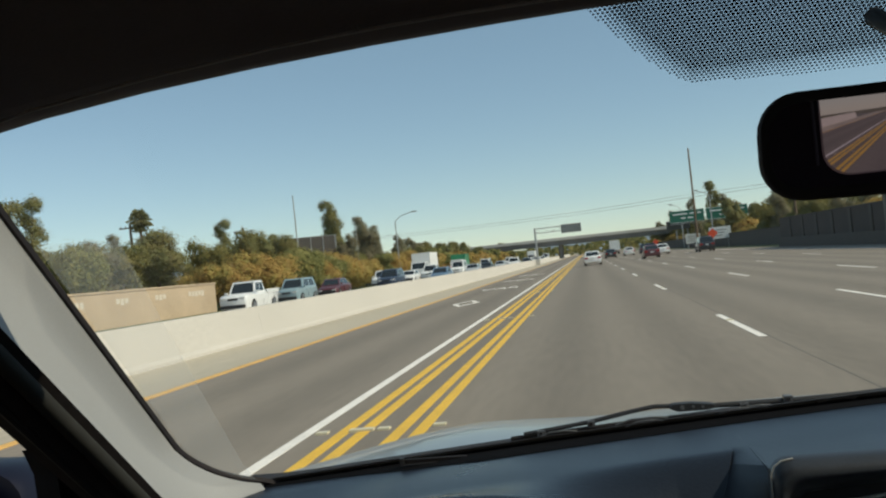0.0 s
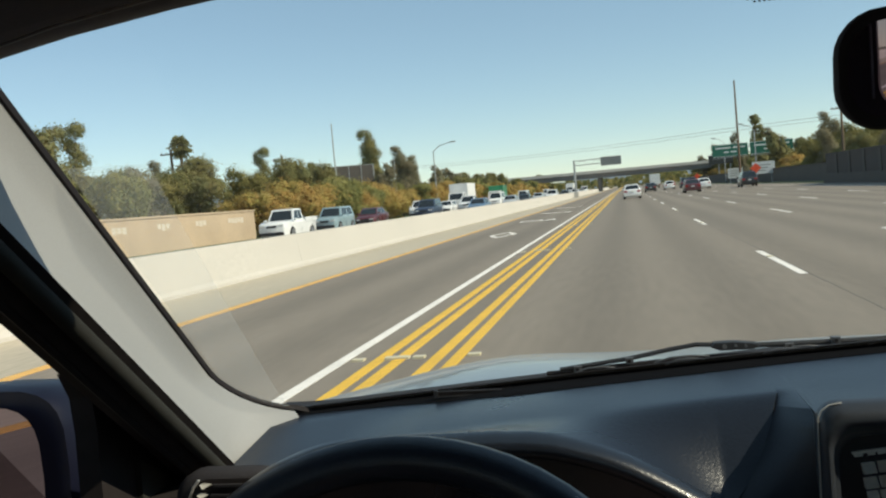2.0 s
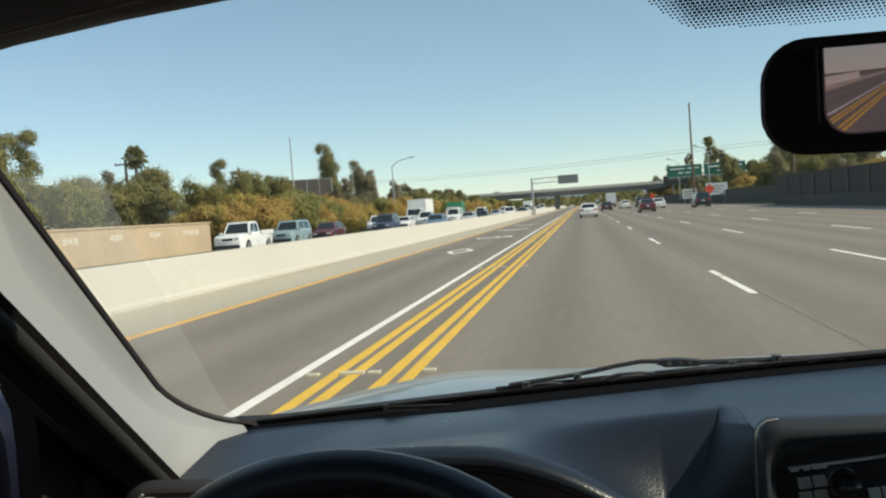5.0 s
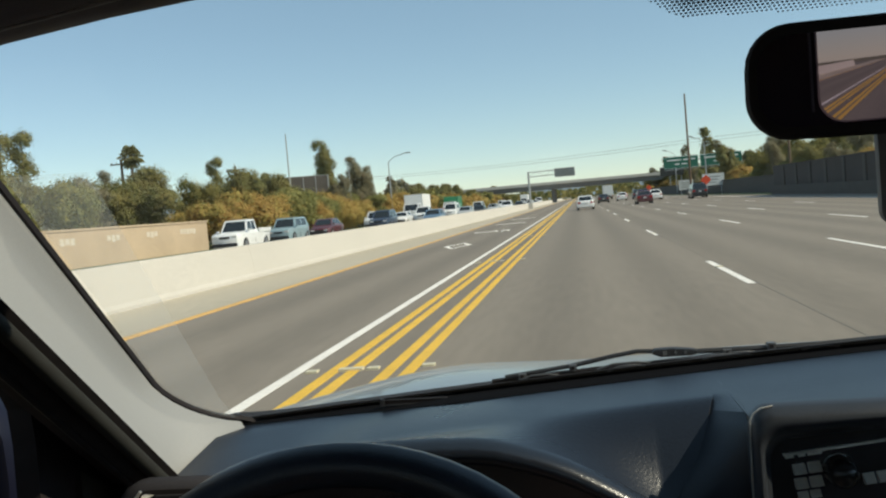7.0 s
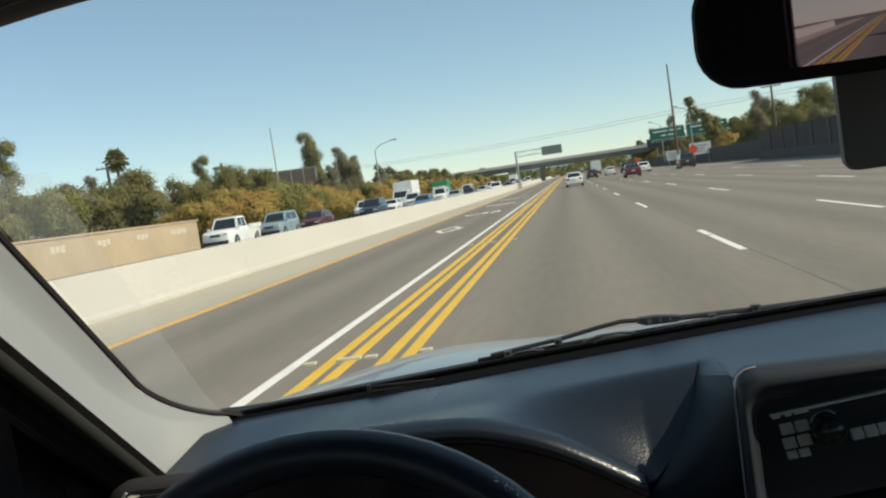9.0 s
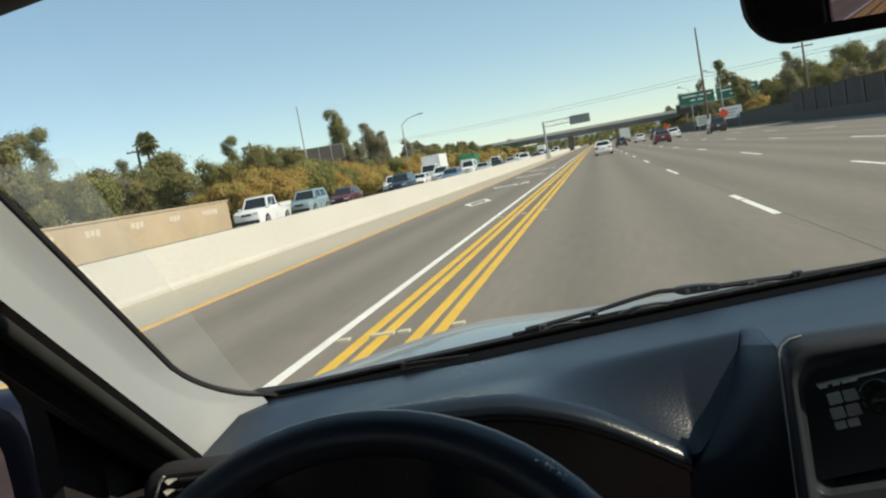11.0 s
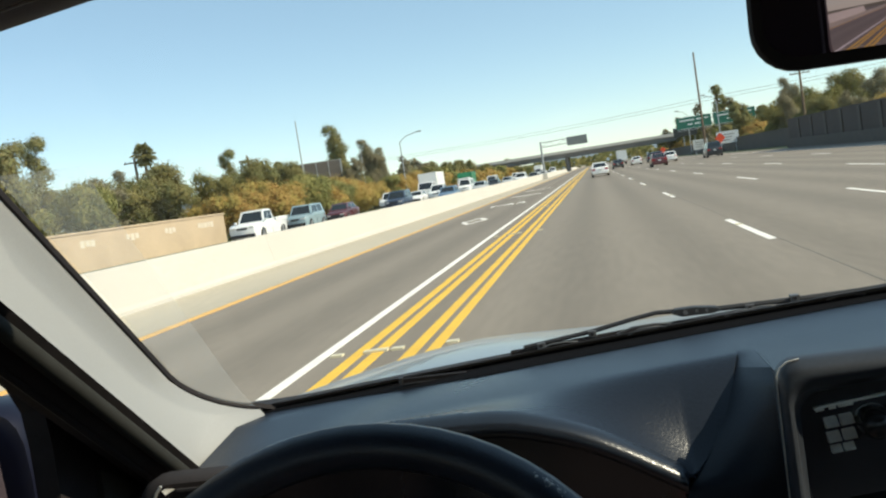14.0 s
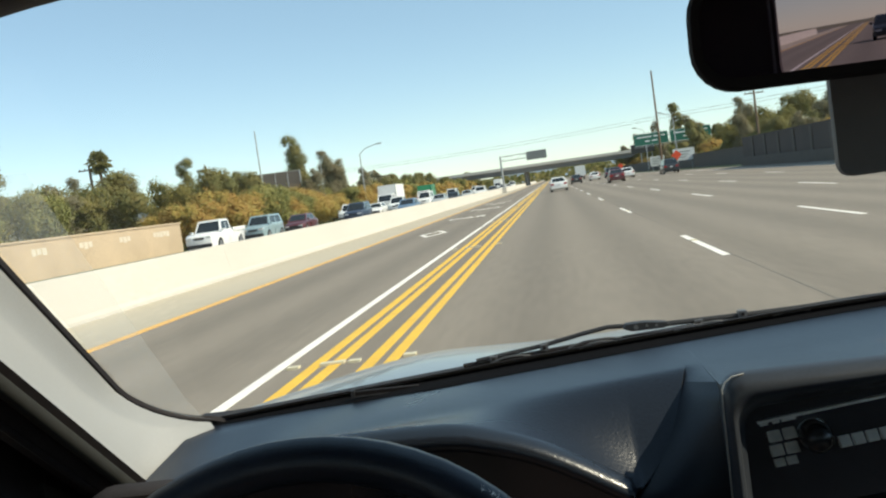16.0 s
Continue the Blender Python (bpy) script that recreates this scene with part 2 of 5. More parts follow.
M_VISORPIPING = surface("visor_piping_grey", (0.2, 0.18, 0.18), 0.7, var=0.1, scale=20)
M_KNOBBLACK = surface("gloss_black_plastic", (0.015, 0.014, 0.015), 0.2, var=0.1, bump=0)
M_WIPERGREY = surface("wiper_grey", (0.12, 0.12, 0.122), 0.5, 0.3, var=0.15, scale=20)
M_KNOB = surface("knob_dark_gloss", (0.035, 0.034, 0.034), 0.2, 0.35, var=0.1, bump=0)
M_CHROME = surface("chrome", (0.6, 0.6, 0.6), 0.2, 1.0, var=0.1, bump=0)
M_MIRROR = surface("mirror_silver", (0.25, 0.205, 0.25), 0.04, 1.0, var=0.02, bump=0)
M_MIRROR.node_tree.nodes["Principled BSDF"].inputs["Roughness"].links and M_MIRROR.node_tree.links.remove(M_MIRROR.node_tree.nodes["Principled BSDF"].inputs["Roughness"].links[0])
M_MIRROR.node_tree.nodes["Principled BSDF"].inputs["Roughness"].default_value = 0.01
M_DOORMIRROR = surface("door_mirror_navy", (0.006, 0.007, 0.018), 0.45, var=0.1, scale=3, bump=0, spec=0.25)
M_FRIT = surface("frit_black", (0.012, 0.012, 0.016), 0.6, var=0.1, bump=0)
M_CARD = surface("grey_card", (0.17, 0.168, 0.172), 0.6, var=0.1, scale=20)
M_WINDSHIELD = clear_glass("windshield_glass", (0.965, 0.985, 0.985), 0.025)
M_FILM = clear_glass("dusty_glass_film", (0.97, 0.97, 0.97), 0.0)
film_nodes, film_links = M_FILM.node_tree.nodes, M_FILM.node_tree.links
dust_ = film_nodes.new("ShaderNodeBsdfTranslucent")
dust_.inputs["Color"].default_value = (0.8, 0.78, 0.72, 1)
# faint pale veil added to the glass, imitating haze over the distance
ws_nodes, ws_links = M_WINDSHIELD.node_tree.nodes, M_WINDSHIELD.node_tree.links
ws_haze_veil, ws_mix = ws_nodes.new("ShaderNodeBsdfTranslucent"), ws_nodes.new("ShaderNodeMixShader")
ws_haze_veil.inputs["Color"].default_value = (0.8, 0.8, 0.78, 1)
ws_mix.inputs[0].default_value = 0.008
ws_links.new(ws_nodes["Material Output"].inputs["Surface"].links[0].from_socket, ws_mix.inputs[1])
ws_links.new(ws_haze_veil.outputs[0], ws_mix.inputs[2])
ws_links.new(ws_mix.outputs[0], ws_nodes["Material Output"].inputs["Surface"])
for nd in [q for q in film_nodes if q.type == "MIX_SHADER"]:
    film_links.new(dust_.outputs[0], nd.inputs[2])
    nd.inputs[0].default_value = 0.125
M_SIDEGLASS = clear_glass("side_glass", (0.46, 0.42, 0.42), 0.03)

# ---- mesh helpers ----
def part(name, bm, material, parent=None, label="", smooth=False, bevel=0.0):
    """Links a bmesh as one mesh object, under a thing or a part."""
    if bevel:
        bmesh.ops.bevel(bm, geom=[e for e in bm.edges if len(e.link_faces) == 2 and e.calc_face_angle(0) > 0.6],
                        offset=bevel, segments=2, affect="EDGES", clamp_overlap=True)
    bmesh.ops.recalc_face_normals(bm, faces=bm.faces)
    me = bpy.data.meshes.new(name)
    bm.to_mesh(me)
    bm.free()
    me.materials.append(material)
    if smooth:
        for p in me.polygons:
            p.use_smooth = True
        me.set_sharp_from_angle(angle=radians(40))
    ob = new(name, me)
    if parent:
        ob.parent = parent
    if label:
        ob["label"] = label
    return ob


def mesh_ob(name, verts, faces, material, parent=None, label="", smooth=False):
    me = bpy.data.meshes.new(name)
    me.from_pydata([tuple(v) for v in verts], [], faces)
    me.materials.append(material)
    if smooth:
        for p in me.polygons:
            p.use_smooth = True
    ob = new(name, me)
    if parent:
        ob.parent = parent
    if label:
        ob["label"] = label
    return ob


def box(x0, y0, z0, x1, y1, z1, bm=None):
    bm = bm or bmesh.new()
    v = [bm.verts.new((x, y, z)) for z in (z0, z1) for y in (y0, y1) for x in (x0, x1)]
    for f in ((0, 2, 3, 1), (4, 5, 7, 6), (0, 1, 5, 4), (1, 3, 7, 5), (3, 2, 6, 7), (2, 0, 4, 6)):
        bm.faces.new([v[i] for i in f])
    return bm


def loft(rings, bm=None, closed=True, caps=True):
    """Skin over rings of equally many points."""
    bm = bm or bmesh.new()
    vs = [[bm.verts.new(p) for p in r] for r in rings]
    n = len(rings[0])
    for a, b in zip(vs, vs[1:]):
        for i in range(n if closed else n - 1):
            j = (i + 1) % n
            bm.faces.new((a[i], a[j], b[j], b[i]))
    if caps and closed:
        bm.faces.new(list(reversed(vs[0])))
        bm.faces.new(vs[-1])
    return bm


def tube(points, radius, seg=8, bm=None, taper=None):
    pts = [Vector(p) for p in points]
    rings = []
    for i, p in enumerate(pts):
        d = (pts[min(i + 1, len(pts) - 1)] - pts[max(i - 1, 0)]).normalized()
        side = d.cross(Vector((0, 0, 1)))
        side = side.normalized() if side.length > 1e-3 else Vector((1, 0, 0))
        up = side.cross(d)
        r = radius if taper is None else radius + (taper - radius) * i / (len(pts) - 1)
        rings.append([p + side * (r * math.cos(a)) + up * (r * math.sin(a)) for a in [2 * math.pi * k / seg for k in range(seg)]])
    return loft(rings, bm)


def cylinder(c, axis, r, h, seg=20, bm=None, r2=None):
    c, axis = Vector(c), Vector(axis).normalized()
    a = axis.orthogonal().normalized()
    b = axis.cross(a)
    rings = []
    for s, rr in ((-0.5, r), (0.5, r if r2 is None else r2)):
        rings.append([c + axis * (h * s) + a * (rr * math.cos(t)) + b * (rr * math.sin(t)) for t in [2 * math.pi * k / seg for k in range(seg)]])
    return loft(rings, bm)


def extrude_x(profile, x0, x1, bm=None):
    """A side profile of (y, z) points, pulled from x0 to x1."""
    return loft([[(x, y, z) for y, z in profile] for x in (x0, x1)], bm)


def extrude_y(profile, y0, y1, bm=None):
    """A cross-section of (x, z) points, pulled from y0 to y1."""
    return loft([[(x, y, z) for x, z in profile] for y in (y0, y1)], bm)


def smooth01(t):
    t = min(1, max(0, t))
    return t * t * (3 - 2 * t)

# ---- ground and roads ----
X_BAR = -9.42            # centre of the median barrier
LANES = (2.41, 5.70, 9.20, 12.80)
ground = tagged(part("ground", box(-3000, -600, -0.5, 3000, 4500, -0.06), M_DIRT), "dry brown ground with sparse weeds", "ground", kind="structure")
road = tagged(part("road", box(-6.84, -260, -0.3, 18.6, 900, 0.0), M_ASPHALT), "worn grey asphalt freeway with wheel tracks", "road", kind="structure")
tagged(part("pavement", box(-9.2, -260, -0.3, -6.84, 900, 0.004), M_SHOULDER), "pale dusty concrete inner shoulder strip", "shoulder", kind="structure")
tagged(part("road", box(-25.4, -260, -0.3, -9.65, 900, -0.002), M_ASPHALT_FAR), "asphalt lanes of the opposite carriageway", "road", kind="structure")


def strip(name, x, w, y0, y1, material, parent, z=0.0, label=""):
    return part(name, box(x - w / 2, y0, z - 0.02, x + w / 2, y1, z + 0.004), material, parent, label)


strip("edge_line", -6.70, 0.19, -250, 700, M_DULLYEL, road, 0.004, "worn orange edge line")
strip("solid_line", -2.90, 0.125, -250, 700, M_WHITE, road, 0.0, "solid white line")
for xx in (-2.50, -2.29, -1.91, -1.70):
    strip("yellow_line", xx, 0.125, -250, 700, M_YELLOW, road, 0.0, "solid yellow line")
strip("edge_line", 16.2, 0.13, -250, 700, M_WHITE, road, 0.0, "white edge line")
dash_me = None
for li, xx in enumerate(LANES):
    for k in range(-12, 24):
        y0 = 13.6 + 16.25 * k + (0.0, 4.0, 1.0, 6.0)[li]
        if dash_me is None:
            d0 = part("lane_dash", box(-0.06, 0, -0.02, 0.06, 4.5, 0.004), M_WHITE, road)
            dash_me = d0.data
        else:
            d0 = new("lane_dash", dash_me)
            d0.parent = road
        d0.location = (xx, y0, 0)
mk = None
for k in range(-8, 20):
    for xx, dx in ((-2.72, 0), (-2.10, 0), (-1.55, 0), (2.41, 8.3)):
        if mk is None:
            b = box(-0.06, -0.05, -0.004, 0.06, 0.05, 0.02)
            o = part("lane_marker", b, M_CERAMIC, road, "", bevel=0.008)
            mk = o.data
        else:
            o = new("lane_marker", mk)
            o.parent = road
        o.location = (xx, 8.4 + 14.6 * k + dx, 0)
    for kk in range(2):
        o = new("lane_marker", mk)
        o.parent = road
        o.location = (-2.38 + kk * 0.12, 8.4 + 14.6 * k, 0.004)
# dark sealed joints running along and across the lanes
for xx, a, c in ((2.50, -100, 400),):
    strip("sealed_joint", xx, 0.018, a, c, M_TARSEAL, road, -0.002)
# diamond and word of the carpool lane
dm = bmesh.new()
outer = [(0, -2.1), (0.55, 0), (0, 2.1), (-0.55, 0)]
ro = [dm.verts.new((x, y, z)) for z in (0, 0.004) for x, y in outer]
ri = [dm.verts.new((x * 0.66, y * 0.76, z)) for z in (0, 0.004) for x, y in outer]
for i in range(4):
    j = (i + 1) % 4
    dm.faces.new((ro[4 + i], ro[4 + j], ri[4 + j], ri[4 + i]))
    dm.faces.new((ro[i], ro[j], ro[4 + j], ro[4 + i]))
    dm.faces.new((ri[i], ri[4 + i], ri[4 + j], ri[j]))
diamond = part("lane_diamond", dm, M_WHITE, road, "white carpool diamond outline")
diamond.location = (-4.75, 34, 0.001)
for text, yy in (("CAR", 47), ("POOL", 61), ("ONLY", 75)):
    tc = bpy.data.curves.new("lane_word", "FONT")
    tc.body, tc.size, tc.align_x, tc.extrude = text, 1.0, "CENTER", 0.002
    word = new("lane_word", tc)
    tmp = bpy.data.meshes.new_from_object(word.evaluated_get(bpy.context.evaluated_depsgraph_get()))
    bpy.data.objects.remove(word)
    tmp.materials.append(M_WHITE)
    word = new("lane_word", tmp)
    word.parent = road
    word.matrix_basis = Matrix.Translation((-4.75, yy, 0.003)) @ Matrix.Diagonal((1.05 if len(text) < 4 else 0.85, 3.4, 1, 1))


# ---- median barrier ----
bar = new("median_barrier")
tagged(bar, "long cream concrete median barrier with sloped foot", "barrier", kind="structure")
prof = [(-0.30, 0), (-0.30, 0.07), (-0.26, 0.16), (-0.12, 0.94), (0.12, 0.94), (0.26, 0.16), (0.30, 0.07), (0.30, 0)]
seg_me = None
for k in range(-14, 50):
    if seg_me is None:
        o = part("barrier_segment", extrude_y([(x, z) for x, z in prof], 0, 11.994), M_CONCRETE, bar, bevel=0.012)
        seg_me = o.data
    else:
        o = new("barrier_segment", seg_me)
        o.parent = bar
    o.location = (X_BAR, k * 12.0, 0)

# ---- tan block wall behind the far lanes ----
tan = new("boundary_wall")
tagged(tan, "long low tan block wall with pale paint patches", "wall", kind="structure")
XW = -26.6
part("wall_face", box(XW - 0.2, 6, -0.3, XW, 61, 2.0), M_TANWALL, tan)
part("coping", box(XW - 0.26, 5.9, 2.0, XW + 0.06, 61.1, 2.11), M_TANWALL, tan)
part("wall_return", box(XW - 9, 60.8, -0.3, XW - 0.2, 61.0, 2.0), M_TANWALL, tan)
rng = random.Random(5)
for k in range(9):
    yy = 19 + k * 4.7
    for j in range(rng.randint(3, 5)):
        part("paint_patch", box(XW - 0.01, yy + j * 0.5, 1.28 + rng.uniform(-.05, .05), XW + 0.004, yy + j * 0.5 + 0.4, 1.62), M_PAINTOUT, tan)

# ---- sound wall on the near side ----
sw = new("sound_wall")
tagged(sw, "tall dark block sound wall with piers in shade", "wall", kind="structure")
XR = 19.0
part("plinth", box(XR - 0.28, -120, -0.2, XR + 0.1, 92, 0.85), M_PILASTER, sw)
part("wall_face", box(XR + 0.0, -120, 0.85, XR + 0.25, 92, 2.62), M_SHADEWALL, sw)
part("coping", box(XR - 0.05, -120, 2.62, XR + 0.3, 92, 2.76), M_SHADEWALL, sw)
pm = None
for k in range(44):
    if pm is None:
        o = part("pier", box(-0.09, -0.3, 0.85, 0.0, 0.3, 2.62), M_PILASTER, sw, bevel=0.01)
        pm = o.data
    else:
        o = new("pier", pm)
        o.parent = sw
    o.location = (XR - 0.002, -119 + 4.8 * k, 0)
lw = new("low_wall")
tagged(lw, "low grey roadside block wall", "wall", kind="structure")
part("wall_face", box(21.5, 92, -0.2, 21.8, 290, 1.9), M_PILASTER, lw)
part("coping", box(21.42, 91.9, 1.9, 21.88, 290, 2.02), M_PILASTER, lw)
verge = tagged(part("verge", box(18.6, 92.3, -0.3, 60, 420, 0.03), M_GRASS), "grassy verge beside the outer shoulder", "verge", kind="structure")
tagged(part("verge", box(-60, -120, -0.3, -25.4, 420, -0.01), M_GRASS), "grassy strip behind the far lanes", "verge", kind="structure")

# ---- overpass and distance ----
op = new("overpass")
tagged(op, "long grey concrete overpass bridge crossing the freeway", "bridge", kind="structure")
YO = 310
part("girder", box(-150, YO, 4.7, 130, YO + 14, 6.3), M_GREYCON, op, bevel=0.1)
part("parapet", box(-150, YO - 0.5, 6.3, 130, YO - 0.2, 7.2), M_CONCRETE, op)
part("parapet", box(-150, YO + 14.2, 6.3, 130, YO + 14.5, 7.2), M_CONCRETE, op)
part("deck", box(-150, YO - 0.6, 6.0, 130, YO + 14.6, 6.3 - 0.003), M_GREYCON, op)
for xx in (-8.55, -31, -52, -56, -60):
    for yy in (3, 11):
        part("column", cylinder((xx, YO + yy, 2.3), (0, 0, 1), 0.75, 5.0, 16), M_GREYCON, op, smooth=True)
bank = bmesh.new()
loft([[(24, YO - 4, -0.2), (24, YO + 18, -0.2), (24.2, YO + 18, 0), (24.2, YO - 4, 0)],
      [(34, YO - 4, -0.2), (34, YO + 18, -0.2), (34, YO + 14, 4.7), (34, YO + 1, 4.7)],
      [(110, YO - 14, -0.2), (110, YO + 30, -0.2), (110, YO + 14, 5.9), (110, YO, 5.9)]], bank)
tagged(part("embankment", bank, M_GRASS), "grass-covered bridge embankment slope", "slope", kind="structure")
hv, hf = [], []
for i in range(121):
    x = -3000 + i * 50
    h = 16 + 38 * (0.5 + 0.5 * noise.noise(Vector((x * 0.0016, 3.1, 0)))) + 12 * noise.noise(Vector((x * 0.006, 7.7, 0))) + (70 * math.exp(-((x + 1450) / 260) ** 2))
    hv += [(x, 3000, -2), (x, 3150, h), (x, 3900, h * 0.8)]
for i in range(120):
    a = i * 3
    hf += [(a, a + 3, a + 4, a + 1), (a + 1, a + 4, a + 5, a + 2)]
tagged(mesh_ob("backdrop_hills", hv, hf, M_HILL_HAZE, smooth=True), "low hazy blue hills on the horizon", "hills", kind="structure")


# far woods on the plain, a ragged band of leaf clumps
rg = random.Random(31)
vs, fs = [], []
for i in range(9000):
    x = rg.uniform(-420, 420)
    h = 5.5 + 3.2 * noise.noise(Vector((x * 0.03, 1.0, 0))) + 2.0 * noise.noise(Vector((x * 0.11, 4.0, 0)))
    c = Vector((x, 520 + rg.uniform(-14, 14), max(0.4, h * rg.random() ** 0.6)))
    s = rg.uniform(0.7, 1.6)
    a = Vector((rg.gauss(0, 1), rg.gauss(0, .4), rg.gauss(0, 1))).normalized()
    b = Vector((0, -1, .4)).cross(a).normalized()
    k = len(vs)
    vs += [c - a * s, c + b * s * .7, c + a * s, c - b * s * .7]
    fs.append((k, k + 1, k + 2, k + 3))
tagged(mesh_ob("far_woods", vs, fs, M_LEAF_DARK), "ragged line of distant dark trees", "woods", kind="stuff")

# ---- trees ----
def tree(name, label, height, blobs, leaf_mat, count, leaf=0.16, trunk_r=0.15, seed=1):
    """A tapered trunk with limbs, and a crown of many small leaves gathered in uneven clumps; blobs are (x, y, z, rx, rz)."""
    rg = random.Random(seed)
    root = new(name)
    tagged(root, label, "tree", group="roadside trees")
    bm = tube([(0, 0, -0.2), (0.05, 0.03, height * 0.25), (-0.06, 0.05, height * 0.5), (0.02, 0, height * 0.8)], trunk_r, 8, taper=trunk_r * 0.35)
    for bx, by, bz, rx, rz in blobs:
        zz = min(height * 0.45, bz * 0.6)
        tube([(0, 0, zz), (bx * 0.5, by * 0.5, (zz + bz) / 2 + 0.1), (bx, by, bz)], trunk_r * 0.45, 6, bm, taper=trunk_r * 0.1)
    part("trunk", bm, M_TRUNK, root, smooth=True)
    vs, fs = [], []
    tot = sum(b[3] ** 2 for b in blobs)
    for bx, by, bz, rx, rz in blobs:
        n = int(count * rx * rx / tot)
        per = 15
        for q in range(max(5, n // per)):
            d = Vector((rg.gauss(0, 1), rg.gauss(0, 1), rg.gauss(0, 1) + 0.15)).normalized()
            r = rg.uniform(0.72, 1.03)
            cc = Vector((bx + d.x * rx * r, by + d.y * rx * r, bz + d.z * rz * r))
            w = rg.uniform(0.18, 0.44) * (0.6 + 0.4 * rx)
            for i in range(per):
                o = Vector((rg.gauss(0, 1), rg.gauss(0, 1), rg.gauss(0, 0.8)))
                c = cc + o * w * 0.75
                out = (d + o * 0.35 + Vector((rg.gauss(0, .35), rg.gauss(0, .35), rg.gauss(0, .35) + .2))).normalized()
                a = out.cross(Vector((rg.gauss(0, 1), rg.gauss(0, 1), rg.gauss(0, 1)))).normalized()
                b = out.cross(a)
                s = leaf * rg.uniform(0.6, 1.3)
                k = len(vs)
                vs += [c - a * s, c + b * s * 0.6, c + a * s, c - b * s * 0.6]
                fs.append((k, k + 1, k + 2, k + 3))
    mesh_ob("crown", vs, fs, leaf_mat, root)
    return root


def ring(n, r, z0, z1, br, bz, seed):
    rg = random.Random(seed)
    return [(r * rg.uniform(.4, 1) * math.cos(6.283 * i / n + rg.random()), r * rg.uniform(.4, 1) * math.sin(6.283 * i / n + rg.random()),
             rg.uniform(z0, z1), br * rg.uniform(.6, 1.25), bz * rg.uniform(.6, 1.25)) for i in range(n)]


def spire(n, h, r0, r1, seed):
    """Crown of a slender tree: blobs up a wandering stem, with some lean and open gaps."""
    rg = random.Random(seed)
    out = []
    for i in range(n):
        t = i / (n - 1)
        rr = r0 + (r1 - r0) * t
        out.append((rg.uniform(-.9, .9) * rr, rg.uniform(-.9, .9) * rr, h * (.28 + .67 * t), rr * rg.uniform(.6, 1.1), rr * rg.uniform(.8, 1.4)))
    return out


def kinds(count, leaf):
    """The kinds of roadside tree, with fine leaves for the near ones or coarser ones for the far ones."""
    c = count
    return dict(
        broad=[tree("broadleaf_tree", "broad green tree with dense rounded crown", 7, ring(10, 2.2, 2.2, 6.0, 1.25, 1.1, 1 + v) + [(0, 0, 4.2, 1.8, 1.7)], M_LEAF_DARK, c, leaf, seed=11 + v) for v in (0, 40)],
        olive=[tree("broadleaf_tree", "olive green tree with loose uneven crown", 7.5, ring(9, 1.7, 2.0, 6.8, 1.0, 1.1, 2 + v) + [(0, 0, 4.6, 1.3, 1.8)], M_LEAF_OLIVE, c, leaf, seed=12 + v) for v in (0, 40)],
        euca=[tree("eucalyptus_tree", "tall slender eucalyptus with open upright crown", 12, spire(10, 12, 1.5, .8, 13 + v), M_LEAF_OLIVE if v else M_LEAF_GREY, int(c * .9), leaf, seed=13 + v) for v in (0, 40)],
        rust=[tree("broadleaf_tree", "low rounded tree with rust and gold autumn leaves", 4.2, ring(11, 2.0, 1.2, 3.5, 1.1, .9, 4 + v) + [(0, 0, 2.3, 1.8, 1.4)], M_LEAF_RUST, c, leaf, seed=14 + v) for v in (0, 40)],
        grey=[tree("broadleaf_tree", "thin greyish brown tree losing its leaves", 7.5, ring(10, 1.4, 2.2, 6.8, .8, 1.0, 5 + v) + [(0, 0, 4.5, .9, 1.6)], M_LEAF_GREY, int(c * .75), leaf, seed=15 + v) for v in (0, 40)],
        light=[tree("broadleaf_tree", "fresh green bushy tree", 5.5, ring(9, 1.7, 1.2, 4.6, 1.1, .9, 6 + v) + [(0, 0, 2.6, 1.6, 1.6)], M_LEAF_LIGHT, c, leaf, seed=16 + v) for v in (0, 40)])


NEAR_KINDS, FAR_KINDS = kinds(14500, 0.108), kinds(4200, 0.23)
T_PALM = new("palm_tree")
tagged(T_PALM, "slim palm tree with a shaggy round head", "tree", group="roadside trees")
part("trunk", tube([(0, 0, -0.2), (0.1, 0, 3.5), (0.05, 0.05, 7.4)], 0.2, 8, taper=0.14), M_TRUNK, T_PALM, smooth=True)
vs, fs = [], []
rg = random.Random(8)
for i in range(110):
    az, el = rg.uniform(0, 6.28), rg.uniform(-1.2, 1.3)
    base = Vector((0.05, 0.05, 7.3))
    d = Vector((math.cos(az) * math.cos(el), math.sin(az) * math.cos(el), math.sin(el)))
    side = d.cross(Vector((0, 0, 1))).normalized()
    reach = rg.uniform(0.55, 1.0)
    for q in range(16):                   # each frond ends in a fan of narrow drooping blades
        f = (q / 15 - 0.5) * 2.0
        p = base + d * reach * 0.55
        tip = p + (d * math.cos(f) + side * math.sin(f)) * reach * 0.62 - Vector((0, 0, 0.16 + 0.1 * abs(f)))
        w = (tip - p).cross(Vector((rg.gauss(0, 1), rg.gauss(0, 1), rg.gauss(0, 1)))).normalized() * 0.035
        m = p.lerp(tip, 0.5)
        k = len(vs)
        vs += [p, m + w, tip, m - w]
        fs.append((k, k + 1, k + 2, k + 3))
    k = len(vs)
    vs += [base - side * 0.02, base + side * 0.02, base + d * reach * 0.57 + side * 0.015, base + d * reach * 0.57 - side * 0.015]
    fs.append((k, k + 1, k + 2, k + 3))
mesh_ob("crown", vs, fs, M_LEAF_OLIVE, T_PALM)


